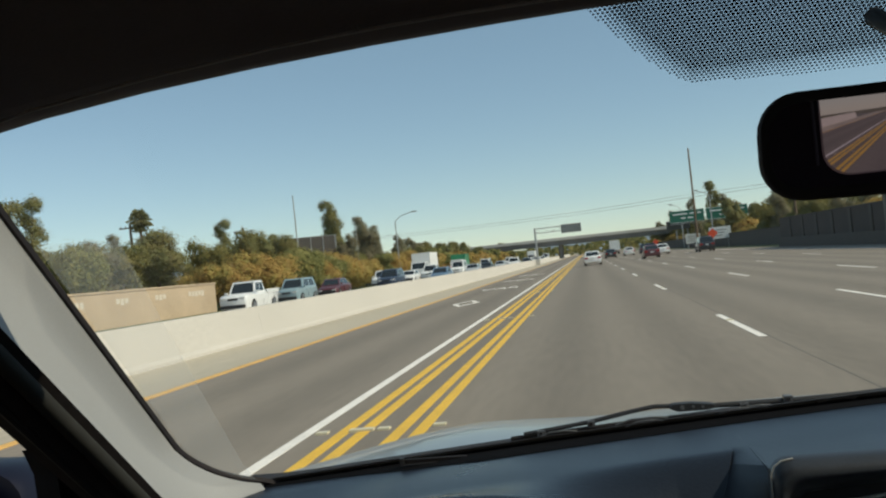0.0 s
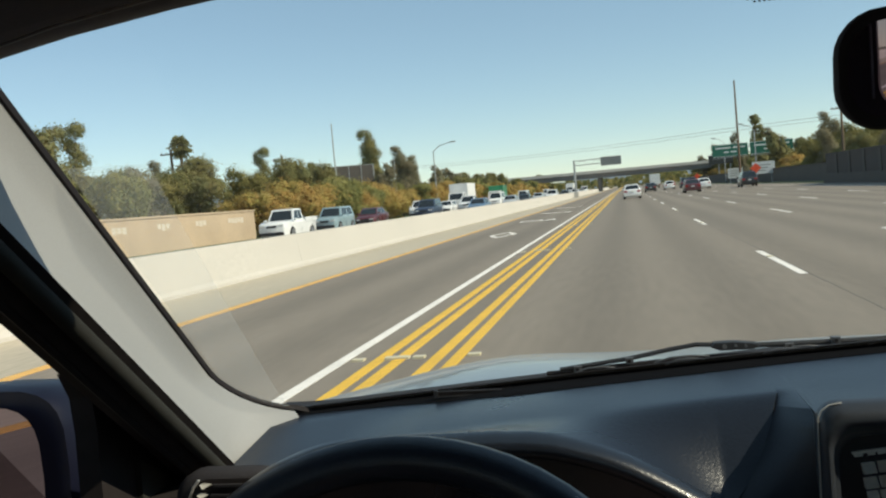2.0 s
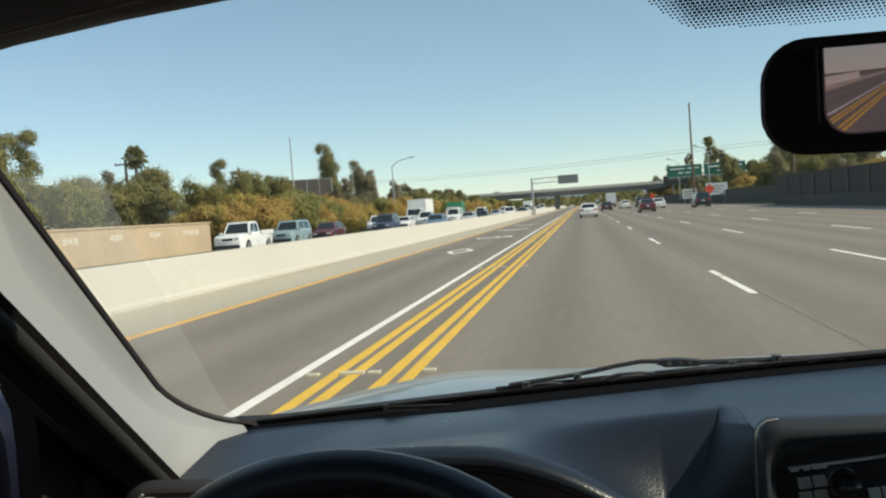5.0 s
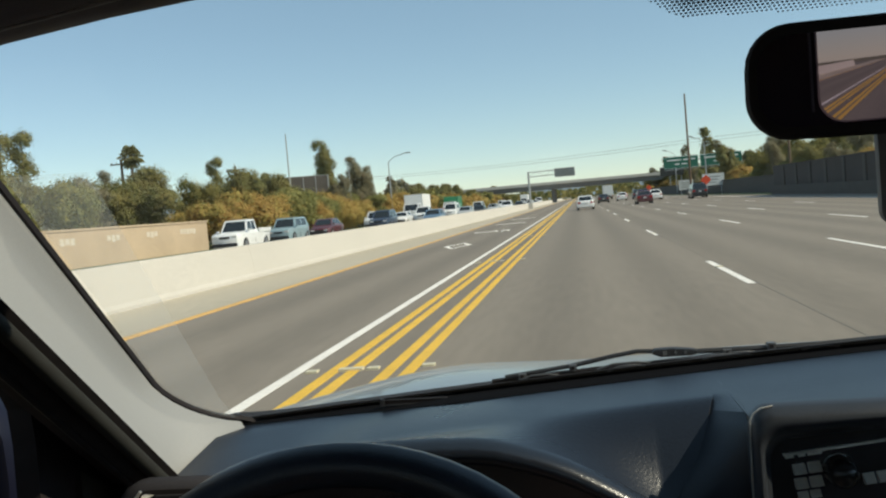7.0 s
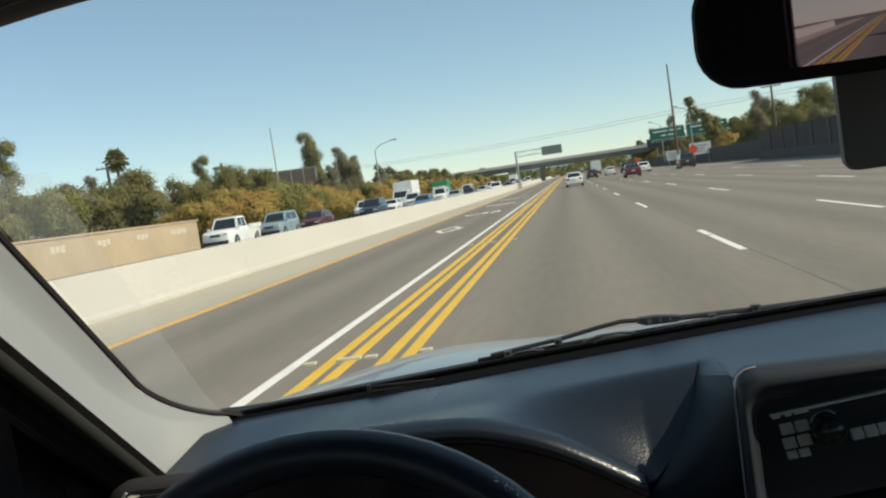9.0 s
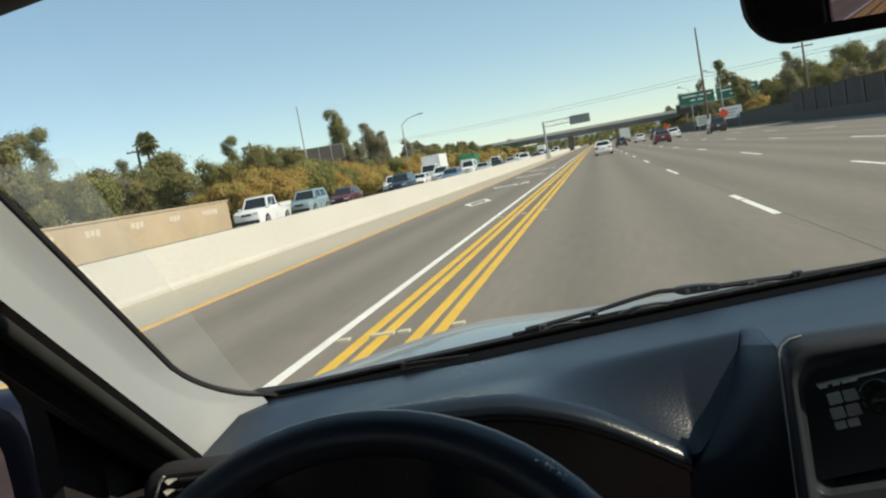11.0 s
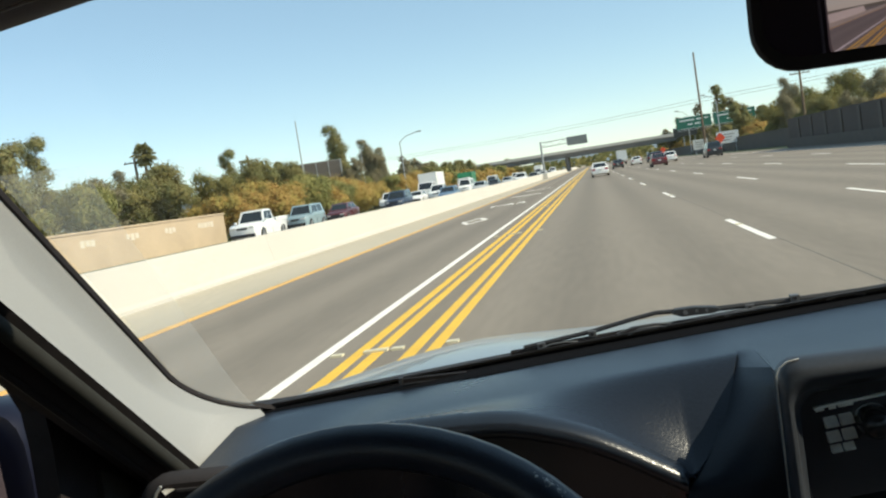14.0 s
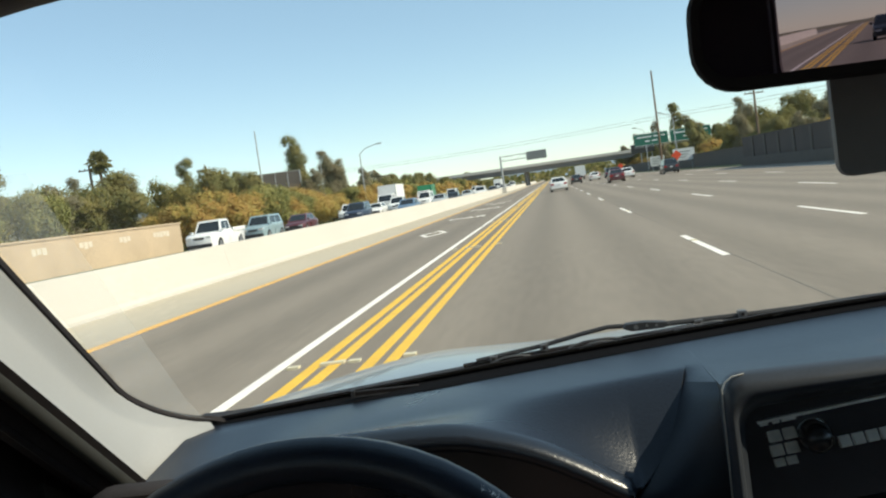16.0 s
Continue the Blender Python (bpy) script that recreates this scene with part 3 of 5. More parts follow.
def plant(kind, x, y, s=1.0, tall=1.0):
    src = T_PALM if kind == "palm" else rng.choice((FAR_KINDS if y > 150 or y < 0 else NEAR_KINDS)[kind])
    return copy_thing(src, pose(x, y, -0.02, 0, 0, rng.uniform(0, 360)) @ Matrix.Diagonal((s, s, s * tall, 1)))


def pick_kind(weights):
    k = rng.random() * sum(weights.values())
    for name, w in weights.items():
        k -= w
        if k <= 0:
            return name
    return name


# far-side row: shrubs and dense trees behind the wall, taller ones among them
rng = random.Random(21)
y = 36.0
while y < 400:
    plant(pick_kind(dict(broad=.22, olive=.24, grey=.2, light=.2, rust=.14)), -32 + rng.uniform(-2.5, 1.5), y, rng.uniform(.6, .95), rng.uniform(.9, 1.25))
    if rng.random() < .7:
        plant(pick_kind(dict(broad=.3, olive=.4, light=.2, grey=.3)), -38 + rng.uniform(-3, 2), y + 2, rng.uniform(.62, 1.0), rng.uniform(.9, 1.2))
    y += rng.uniform(3.4, 5.0) * (1 if y < 150 else 1.5)
y = 64.0
while y < 330:
    plant(pick_kind(dict(rust=.85, light=.15)), -28.0 + rng.uniform(-0.8, 0.8), y, rng.uniform(.75, 1.1))
    y += rng.uniform(3.2, 4.6) * (1 if y < 150 else 1.5)
for x, y, s in ((-37, 53, .72), (-40, 60, .8), (-33.5, 116, .98), (-35, 121, .9), (-32, 127, .82), (-42, 100, .8), (-48, 62, .7), (-40, 170, .8), (-45, 215, .85), (-50, 140, .8), (-37, 131, .75), (-36, 150, .8), (-43, 77, .62)):
    plant("euca", x, y, s)
for x, y, s in ((-44, 84, 1.3), (-39, 137, 1.15)):
    plant("palm", x, y, s)
# near-side planting beyond the walls
y = 60.0
while y < 400:
    plant(pick_kind(dict(grey=.28, olive=.26, broad=.16, rust=.2, light=.12)), 25 + rng.uniform(-0.5, 4) + (y - 60) * 0.012, y, rng.uniform(.55, .9) * (1.2 if y > 125 else 1), rng.uniform(.9, 1.2))
    if y > 120:
        plant(pick_kind(dict(broad=.4, rust=.25, olive=.3, euca=.12)), 31 + rng.uniform(-1, 5), y + 2, rng.uniform(.8, 1.25))
    y += rng.uniform(4.0, 6.5) * (1 if y < 150 else 1.5)
# the rows go on behind the car
y = -30.0
while y > -190:
    for x in (-31, 27):
        plant(pick_kind(dict(broad=.5, olive=.4, grey=.2)), x + rng.uniform(-2, 2), y, rng.uniform(.8, 1.2))
    y -= rng.uniform(6, 9)
for kd in [t for kk in (NEAR_KINDS, FAR_KINDS) for v in kk.values() for t in v] + [T_PALM]:
    for o in (*kd.children_recursive, kd):
        bpy.data.objects.remove(o)


# ---- poles, signs, lamps, cables ----
def wood_pole(x, y, h, label, arms=2):
    root = new("utility_pole")
    tagged(root, label, "utility pole", group="utility poles")
    part("shaft", tube([(0, 0, -0.3), (0, 0, h)], 0.2, 10, taper=0.12), M_WOODPOLE, root, smooth=True)
    for k in range(arms):
        z = h - 0.5 - 1.15 * k
        part("crossarm", box(-1.2, -0.07, z - 0.06, 1.2, 0.07, z + 0.06), M_WOODPOLE, root)
        for xx in (-1.05, -.5, .5, 1.05):
            part("insulator", cylinder((xx, 0, z + 0.14), (0, 0, 1), 0.05, 0.16, 8), M_GREYCON, root)
    root.location = (x, y, 0)
    return root


wood_pole(18.2, 151, 16.6, "tall weathered wooden utility pole behind the wall", 0)
wood_pole(26.5, 118, 9.0, "small wooden utility pole above the sound wall", 1)
wood_pole(-41, 104, 8.8, "wooden utility pole with crossarms among trees", 2)
wood_pole(-45, 84, 9.2, "dark wooden utility pole beyond the trees", 1)
for x, y, h in ((-29.0, 88, 10.4), (-31, 120, 8.0)):
    root = new("steel_pole")
    tagged(root, "plain slim grey steel pole behind the wall", "pole", group="steel poles")
    part("shaft", tube([(0, 0, -0.3), (0, 0, h)], 0.09, 10, taper=0.06), M_GALV, root, smooth=True)
    root.location = (x, y, 0)
cab = new("overhead_cable")
tagged(cab, "thin dark power cables sagging across the freeway", "cable")
for dz in (0, 0.5):
    for sg in range(2):
        x0, x1, y0, y1, z0, z1 = ((18.2, -46, 151, 196, 8.6 + dz, 9.3 + dz), (18.2, 70, 151, 120, 8.6 + dz, 10 + dz))[sg]
        pts = [(x0 + (x1 - x0) * t, y0 + (y1 - y0) * t, z0 + (z1 - z0) * t - 2.2 * t * (1 - t)) for t in [i / 14 for i in range(15)]]
        part("wire", tube(pts, 0.022, 5), M_WIRE, cab)


def street_lamp(x, y, h, reach):
    root = new("street_lamp")
    tagged(root, "tall galvanised street lamp with curved arm", "street lamp", group="street lamps")
    part("base", cylinder((0, 0, 0.25), (0, 0, 1), 0.26, 0.5, 12), M_GREYCON, root)
    part("shaft", tube([(0, 0, 0.4), (0, 0, h)], 0.12, 10, taper=0.07), M_GALV, root, smooth=True)
    part("arm", tube([(0, 0, h), (reach * .35, 0, h + .7), (reach, 0, h + 1.1)], 0.05, 8), M_GALV, root, smooth=True)
    part("lamp_head", box(reach - .1, -.16, h + 1.02, reach + .7, .16, h + 1.18), M_GALV, root, bevel=0.04)
    root.location = (x, y, 0)


street_lamp(-26.2, 124, 8.6, 2.6)
street_lamp(20.6, 150, 8.4, -2.4)
street_lamp(20.6, 195, 8.4, -2.4)

# cantilever sign over the fast lane
cs = new("cantilever_sign")
tagged(cs, "grey cantilever gantry with sign panel over the lane", "road sign")
part("post", tube([(0, 0, 0.9), (0, 0, 6.5)], 0.2, 12, taper=0.17), M_GALV, cs, smooth=True)
part("foot", box(-.4, -.4, 0, .4, .4, 1.0), M_CONCRETE, cs, bevel=0.03)
for z in (6.35, 5.55):
    part("chord", tube([(0, 0, z), (8.1, 0, z + .15)], 0.07, 8), M_GALV, cs)
for k in range(6):
    part("brace", tube([(k * 1.35, 0, 5.55 + (k % 2) * .8), (k * 1.35 + 1.35, 0, 5.55 + ((k + 1) % 2) * .85)], 0.035, 6), M_GALV, cs)
pan = part("sign_panel", box(4.6, -.2, 5.15, 8.1, -.12, 6.65), M_SIGNGREY, cs, "grey sign panel", bevel=0.02)
for k in range(5):
    part("rib", box(4.6, -.24, 5.3 + k * .3, 8.1, -.2, 5.35 + k * .3), M_GALV, pan)
cs.location = (X_BAR + 0.9, 158, 0)

# green guide signs on one post at the roadside
gs = new("guide_sign")
tagged(gs, "two green guide sign panels on a steel post", "road sign")
part("post", tube([(0, 0, 0), (0, 0, 6.3)], 0.22, 12), M_GALV, gs, smooth=True)
part("chord", tube([(-12.4, 0, 5.4), (1.0, 0, 5.4)], 0.1, 8), M_GALV, gs)
part("chord", tube([(-12.4, 0, 6.2), (1.0, 0, 6.2)], 0.1, 8), M_GALV, gs)
for x0, x1 in ((-12.6, -6.6), (-6.2, .9)):
    p = part("sign_panel", box(x0, -.22, 4.85, x1, -.14, 7.0), M_SIGNGREEN, gs, "green sign panel", bevel=0.02)
    part("border", box(x0 + .05, -.228, 6.9, x1 - .05, -.222, 6.95), M_SIGNWHITE, p)
    part("border", box(x0 + .05, -.228, 4.9, x1 - .05, -.222, 4.95), M_SIGNWHITE, p)
    for a_, b_, z_ in ((.09, .52, 6.25), (.58, .74, 6.25), (.80, .92, 6.25), (.32, .46, 5.5), (.52, .68, 5.5)):
        part("lettering_bar", box(x0 + (x1 - x0) * a_, -.23, z_, x0 + (x1 - x0) * b_, -.222, z_ + .24), M_SIGNWHITE, p)
    part("walkway", box(x0, -1.0, 4.6, x1, -.2, 4.66), M_GALV, p)
gs.location = (28.0, 165, 0)

# billboard among the far trees
bb = new("billboard")
tagged(bb, "pale billboard seen edge-on among trees", "billboard")
part("post", tube([(0, 0, 0), (0, 0, 4.4)], 0.24, 10), M_GALV, bb, smooth=True)
part("board", box(-4.2, -.25, 4.4, 4.2, .25, 7.2), M_SIGNGREY, bb, bevel=0.02)
part("face_panel", box(-4.1, -.262, 4.5, 4.1, -.252, 7.1), M_PILASTER, bb)
for k in range(6):
    part("stringer", box(-4.0 + k * 1.6, -.32, 4.4, -3.92 + k * 1.6, -.262, 7.2), M_GALV, bb)
bb.matrix_basis = pose(-36, 112, 0, 0, 0, 25)

# work-zone signs by the outer lane
for x, y, z in ((18.3, 134, 3.2), (17.6, 232, 3.0)):
    ws = new("work_sign")
    tagged(ws, "orange diamond work-zone sign on a stand", "road sign", group="work signs")
    d = loft([[(0, yy, -.75), (.75, yy, 0), (0, yy, .75), (-.75, yy, 0)] for yy in (-.02, .02)])
    p = part("sign_panel", d, M_ORANGE, ws)
    p.location = (0, 0, z - 1)
    part("post", box(-.04, .03, 0, .04, .1, z - .6), M_GALV, ws)
    ws.location = (x, y, 0.02)
for x, y, w_, z in ((20.2, 140, 3.2, 2.2), (19.4, 168, 2.6, 1.8)):
    wb = new("roadside_board")
    tagged(wb, "plain white notice board on two short posts", "road sign", group="roadside boards")
    pan = part("board", box(-w_ / 2, -.04, z - .9, w_ / 2, .04, z + .9), M_SIGNWHITE, wb, bevel=0.01)
    for k in range(3):
        part("lettering_bar", box(-w_ * .36, -.052, z + .35 - k * .42, w_ * (.3 - .1 * k), -.043, z + .47 - k * .42), M_SIGNGREY, pan)
    for sg in (-1, 1):
        part("post", box(sg * w_ * .35 - .05, .042, -.1, sg * w_ * .35 + .05, .12, z + .6), M_GALV, wb)
    wb.location = (x, y, 0.03)
mb = new("message_board")
tagged(mb, "black electronic message board on two posts", "road sign")
part("board", box(-3, -.2, 4.6, 3, .3, 6.8), M_BLACKBOARD, mb, bevel=0.03)
part("frame", box(-3.1, -.1, 6.8, 3.1, .35, 6.95), M_GALV, mb)
for xx in (-.6, 2.2):
    part("post", box(xx - .12, 0, 0, xx + .12, .2, 4.6), M_GALV, mb)
mb.location = (24.0, 236, 0)


# ---- vehicles ----
def wheels(root, ys, x, r):
    for yy in ys:
        for sg in (-1, 1):
            w = part("wheel", cylinder((0, 0, 0), (1, 0, 0), r, 0.22, 18), M_TYRE, root, smooth=True)
            w.location = (sg * x, yy, r)
            part("rim", cylinder((sg * 0.108, 0, 0), (1, 0, 0), r * 0.62, 0.02, 14), M_RIM, w)


def pane(root, pts, name="window"):
    """A dark pane 6 mm proud of the cabin, from four corners."""
    p = [Vector(q) for q in pts]
    n = (p[1] - p[0]).cross(p[3] - p[0]).normalized()
    c = sum(p, Vector()) / 4
    if n.dot(c - Vector((0, c.y * 0.4, 1.0))) < 0:
        n = -n
    part(name, loft([[q - n * .01 for q in p], [q + n * .007 for q in p]]), M_AUTOGLASS, root)


def vehicle(name, label, paint_mat, L=4.6, W=1.78, belt=0.92, H=1.45, cab=(-1.95, -1.25, 0.55, 1.35), nose=0.72, tail=0.95, r=0.32, bed=None, cat="car"):
    """Nose points to +y. cab: where the greenhouse starts and ends at the belt and roof, from the rear."""
    root = new(name)
    tagged(root, label, cat, group="freeway traffic")
    h, w = L / 2, W / 2
    st = [(-h, .38, tail - .16, w * .84), (-h + .05, .3, tail - .05, w * .91), (-h + .16, .24, tail, w * .96), (-h * .55, .2, belt + .02, w), (0, .19, belt, w), (h * .45, .2, belt - .02, w), (h - .45, .21, nose + .08, w * .97), (h - .2, .22, nose + .03, w * .93), (h - .06, .26, nose - .04, w * .86), (h, .34, nose - .12, w * .78)]
    rings = []
    for yy, z0, z1, ww in st:
        zm = z0 + (z1 - z0) * .55
        rings.append([(-ww * .93, yy, z0), (-ww, yy, zm), (-ww * .96, yy, z1 - .06), (-ww * .84, yy, z1), (ww * .84, yy, z1), (ww * .96, yy, z1 - .06), (ww, yy, zm), (ww * .93, yy, z0)])
    body = part("body", loft(rings), paint_mat, root, smooth=True)
    a, b, c, d = cab
    wb, wr = w * .9, w * .74
    g = [[(-wb, a, belt - .04), (wb, a, belt - .04), (wb, d, belt - .06), (-wb, d, belt - .06)],
         [(-wr, b, H - .03), (wr, b, H - .03), (wr, c, H - .03), (-wr, c, H - .03)],
         [(-wr * .9, b + .12, H), (wr * .9, b + .12, H), (wr * .9, c - .15, H), (-wr * .9, c - .15, H)]]
    part("cabin", loft(g), paint_mat, root, smooth=True, bevel=.05)

    def lerp3(p, q, t):
        return tuple(p[i] + (q[i] - p[i]) * t for i in range(3))
    lo, hi = g[0], g[1]
    for i, j in ((0, 1), (2, 3)):
        e0, e1 = .12, .88
        pane(root, [lerp3(lerp3(lo[i], hi[i], .15), lerp3(lo[j], hi[j], .15), .06), lerp3(lerp3(lo[i], hi[i], .15), lerp3(lo[j], hi[j], .15), .94),
                    lerp3(lerp3(lo[i], hi[i], .9), lerp3(lo[j], hi[j], .9), .92), lerp3(lerp3(lo[i], hi[i], .9), lerp3(lo[j], hi[j], .9), .08)],
             "rear_window" if i == 0 else "front_window")
    for i, j in ((1, 2), (3, 0)):
        for t0, t1 in ((.07, .47), (.52, .9)):
            q = [lerp3(lerp3(lo[i], hi[i], z), lerp3(lo[j], hi[j], z), t) for z, t in ((.18, t0), (.18, t1), (.88, t1), (.88, t0))]
            pane(root, q, "side_window")
    wheels(root, (-h * .62, h * .62), w - .12, r)
    for sg in (-1, 1):
        part("tail_light", box(sg * w * .72 - .17, -h - .012, tail - .3, sg * w * .72 + .17, -h + .1, tail - .12), M_TAIL, root)
        part("headlight", box(sg * w * .62 - .16, h - .2, nose - .22, sg * w * .62 + .16, h + .006, nose - .11), M_HEADL, root, bevel=.02)
        part("side_mirror", box(sg * (w + .03) - .08, c + .45, belt + .02, sg * (w + .03) + .08, c + .6, belt + .16), paint_mat, root, bevel=.02)
    part("rear_bumper", box(-w * .88, -h - .05, .34, w * .88, -h + .15, .55), M_BLACKPLAS if bed else paint_mat, root, bevel=.03)
    part("front_bumper", box(-w * .8, h - .1, .3, w * .8, h + .05, .5), M_BLACKPLAS, root, bevel=.03)
    part("number_plate", box(-.17, -h - .06, tail - .36, .17, -h - .005, tail - .22), M_PLATE, root)
    part("grille", box(-w * .34, h - .05, nose - .27, w * .34, h + .01, nose - .14), M_BLACKPLAS, root, bevel=.015)
    if bed:
        y0, y1 = bed
        for sg in (-1, 1):
            part("bed_side", box(sg * w * .97 - .05, y0, belt - .1, sg * w * .97 + .05, y1, belt + .16), paint_mat, root, bevel=.02)
        part("tailgate", box(-w * .92, y0 - .03, belt - .3, w * .92, y0 + .05, belt + .14), paint_mat, root, bevel=.02)
        part("bed_floor", box(-w * .9, y0, belt + .003, w * .9, y1, belt + .02), M_BLACKPLAS, root)
    return root


def box_truck(label, box_mat, L=8.5, H=3.6):
    root = new("box_truck")
    tagged(root, label, "truck", group="freeway traffic")
    part("cargo_box", box(-1.22, -L / 2, 1.0, 1.22, L / 2 - 2.3, H), box_mat, root, bevel=.03)
    part("chassis", box(-.5, -L / 2 + .2, .55, .5, L / 2 - .2, 1.0), M_BLACKPLAS, root)
    cabin = loft([[(-1.05, L / 2 - 2.1, .6), (1.05, L / 2 - 2.1, .6), (1.05, L / 2, .6), (-1.05, L / 2, .6)],
                  [(-1.05, L / 2 - 2.1, 1.5), (1.05, L / 2 - 2.1, 1.5), (1.05, L / 2 - .05, 1.45), (-1.05, L / 2 - .05, 1.45)],
                  [(-.95, L / 2 - 2.1, 2.4), (.95, L / 2 - 2.1, 2.4), (.95, L / 2 - .6, 2.4), (-.95, L / 2 - .6, 2.4)]])
    part("cab", cabin, P_WHITE, root, bevel=.05)
    pane(root, [(-.9, L / 2 - .08, 1.52), (.9, L / 2 - .08, 1.52), (.82, L / 2 - .54, 2.3), (-.82, L / 2 - .54, 2.3)], "front_window")
    for sg in (-1, 1):
        pane(root, [(sg * 1.05, L / 2 - 1.6, 1.5), (sg * 1.05, L / 2 - .35, 1.5), (sg * .97, L / 2 - .75, 2.25), (sg * .97, L / 2 - 1.6, 2.25)], "side_window")
        part("tail_light", box(sg * 1.0 - .12, -L / 2 - .02, .8, sg * 1.0 + .12, -L / 2 + .05, .96), M_TAIL, root)
    part("rear_door", box(-1.1, -L / 2 - .015, 1.1, 1.1, -L / 2 + .01, H - .12), M_SIGNWHITE, root)
    part("bumper", box(-1.1, L / 2 - .1, .45, 1.1, L / 2 + .08, .75), M_BLACKPLAS, root, bevel=.03)
    wheels(root, (-L / 2 + 1.6, L / 2 - 1.2), .95, .46)
    return root


sedan = dict(L=4.7, W=1.82, belt=.93, H=1.47, cab=(-1.9, -1.1, .55, 1.3), nose=.72, tail=.98)
suv = dict(L=4.7, W=1.88, belt=1.08, H=1.78, cab=(-2.25, -2.0, .45, 1.05), nose=.98, tail=1.1, r=.37, cat="suv")
pick = dict(L=5.6, W=1.95, belt=1.12, H=1.88, cab=(-.55, -.45, .75, 1.3), nose=1.05, tail=1.05, r=.39, bed=(-2.75, -.6), cat="pickup truck")
van = dict(L=5.4, W=2.0, belt=1.15, H=2.1, cab=(-2.6, -2.45, 1.1, 1.75), nose=1.05, tail=1.15, r=.37, cat="van")


def place(v, x, y, away=True):
    v.matrix_basis = pose(x, y, 0.0, 0, 0, 0 if away else 180)
    return v


# our side, all seen from behind
place(vehicle("sedan", "white sedan driving ahead in the fast lane", P_WHITE, **sedan), 0.6, 96)
place(vehicle("sedan", "dark maroon sedan ahead in the second lane", P_MAROON, **sedan), 7.2, 104)
place(vehicle("suv", "black suv ahead in an outer lane", P_BLACK, **suv), 14.2, 112)
place(vehicle("sedan", "white sedan ahead in the third lane", P_WHITE, **sedan), 10.6, 130)
place(vehicle("sedan", "black sedan farther ahead", P_BLACK, **sedan), 3.9, 150)
place(vehicle("sedan", "white sedan farther ahead", P_WHITE, **sedan), 7.6, 165)
place(vehicle("suv", "dark suv farther ahead", P_NAVY, **suv), 10.8, 172)
place(vehicle("sedan", "silver sedan far ahead in the fast lane", P_SILVER, **sedan), 0.5, 235)
place(vehicle("pickup_truck", "dark pickup far ahead", P_GREY, **pick), 14.5, 205)
place(box_truck("white box truck far ahead", M_BOX), 7.4, 238)
place(vehicle("sedan", "red sedan far ahead", P_RED, **sedan), 11.0, 228)
place(vehicle("sedan", "dark sedan following behind", P_BLACK, **sedan), 0.7, -62)
# opposite side, coming towards us
OPP = [("pickup_truck", "white pickup truck with rack in opposite traffic", P_WHITE, pick, -21.3, 54),
       ("suv", "pale teal suv in opposite traffic", P_TEAL, suv, -21.2, 63),
       ("sedan", "maroon sedan in opposite traffic", P_MAROON, sedan, -21.2, 73),
       ("suv", "dark navy suv in opposite traffic", P_NAVY, suv, -17.8, 80),
       ("suv", "white suv in opposite traffic", P_WHITE, suv, -21.0, 91),
       ("sedan", "steel blue sedan in opposite traffic", P_BLUE, sedan, -14.4, 88),
       ("pickup_truck", "white pickup truck in opposite traffic", P_WHITE, pick, -17.8, 102),
       ("sedan", "white sedan in opposite traffic", P_WHITE, sedan, -21.2, 106),
       ("sedan", "silver sedan in opposite traffic", P_SILVER, sedan, -14.5, 114),
       ("van", "white van in opposite traffic", P_WHITE, van, -18.0, 126),
       ("sedan", "black sedan in opposite traffic", P_BLACK, sedan, -14.6, 131),
       ("sedan", "red sedan in opposite traffic", P_RED, sedan, -21.4, 137),
       ("suv", "white suv in opposite traffic", P_WHITE, suv, -11.2, 139),
       ("sedan", "silver sedan in opposite traffic", P_SILVER, sedan, -14.6, 152),
       ("van", "white van in opposite traffic", P_WHITE, van, -18.0, 160),
       ("sedan", "dark grey sedan in opposite traffic", P_GREY, sedan, -11.2, 168),
       ("suv", "white suv in opposite traffic", P_WHITE, suv, -14.5, 184),
       ("sedan", "white sedan in opposite traffic", P_WHITE, sedan, -11.2, 204),
       ("van", "white van in opposite traffic", P_WHITE, van, -18.0, 210),
       ("sedan", "maroon sedan in opposite traffic", P_MAROON, sedan, -14.6, 222),
       ("sedan", "white sedan in opposite traffic", P_WHITE, sedan, -11.3, 233),
       ("van", "white van in opposite traffic", P_WHITE, van, -11.2, 250),
       ("suv", "dark suv in opposite traffic", P_BLACK, suv, -14.6, 262)]
for nm, lab, pm_, kw, x, y in OPP:
    place(vehicle(nm, lab, pm_, **kw), x, y, away=False)
place(box_truck("white box truck in opposite traffic", M_BOX), -21.6, 118, away=False)
place(box_truck("green and white refuse truck in opposite traffic", P_GREEN, L=7.5, H=3.3), -21.3, 150, away=False)
place(box_truck("white long box truck under the overpass", M_BOX, L=12), -18, 300, away=False)

# ---- the car's cabin, in which the camera rides ----
ZC = 0.16                                  # height of the cabin's zero level above the road
car = new("car")
tagged(car, "interior of a dark older car seen from the driver's side", "car")
SL = radians(38)
UP = Vector((0, -math.cos(SL), math.sin(SL)))
OUT = Vector((0, math.sin(SL), math.cos(SL)))
G0 = Vector((0, 1.0, 1.14 + ZC))
MID = 0.25                                 # the car's middle line


def on_glass(u, v, lift=0.0):
    return G0 + Vector((u, 0, 0)) + UP * v + OUT * lift


def base_v(u):
    return 0.045 - 0.125 * min(1.3, abs((min(u, 0.37) - 0.37) / 0.86)) ** 1.25 if u < 0.37 else 0.045 - 0.06 * ((u - 0.37) / 0.6) ** 2


def head_v(u):
    return 0.585 - 0.032 * min(1.6, abs((u - 0.37) / 0.77)) ** 4


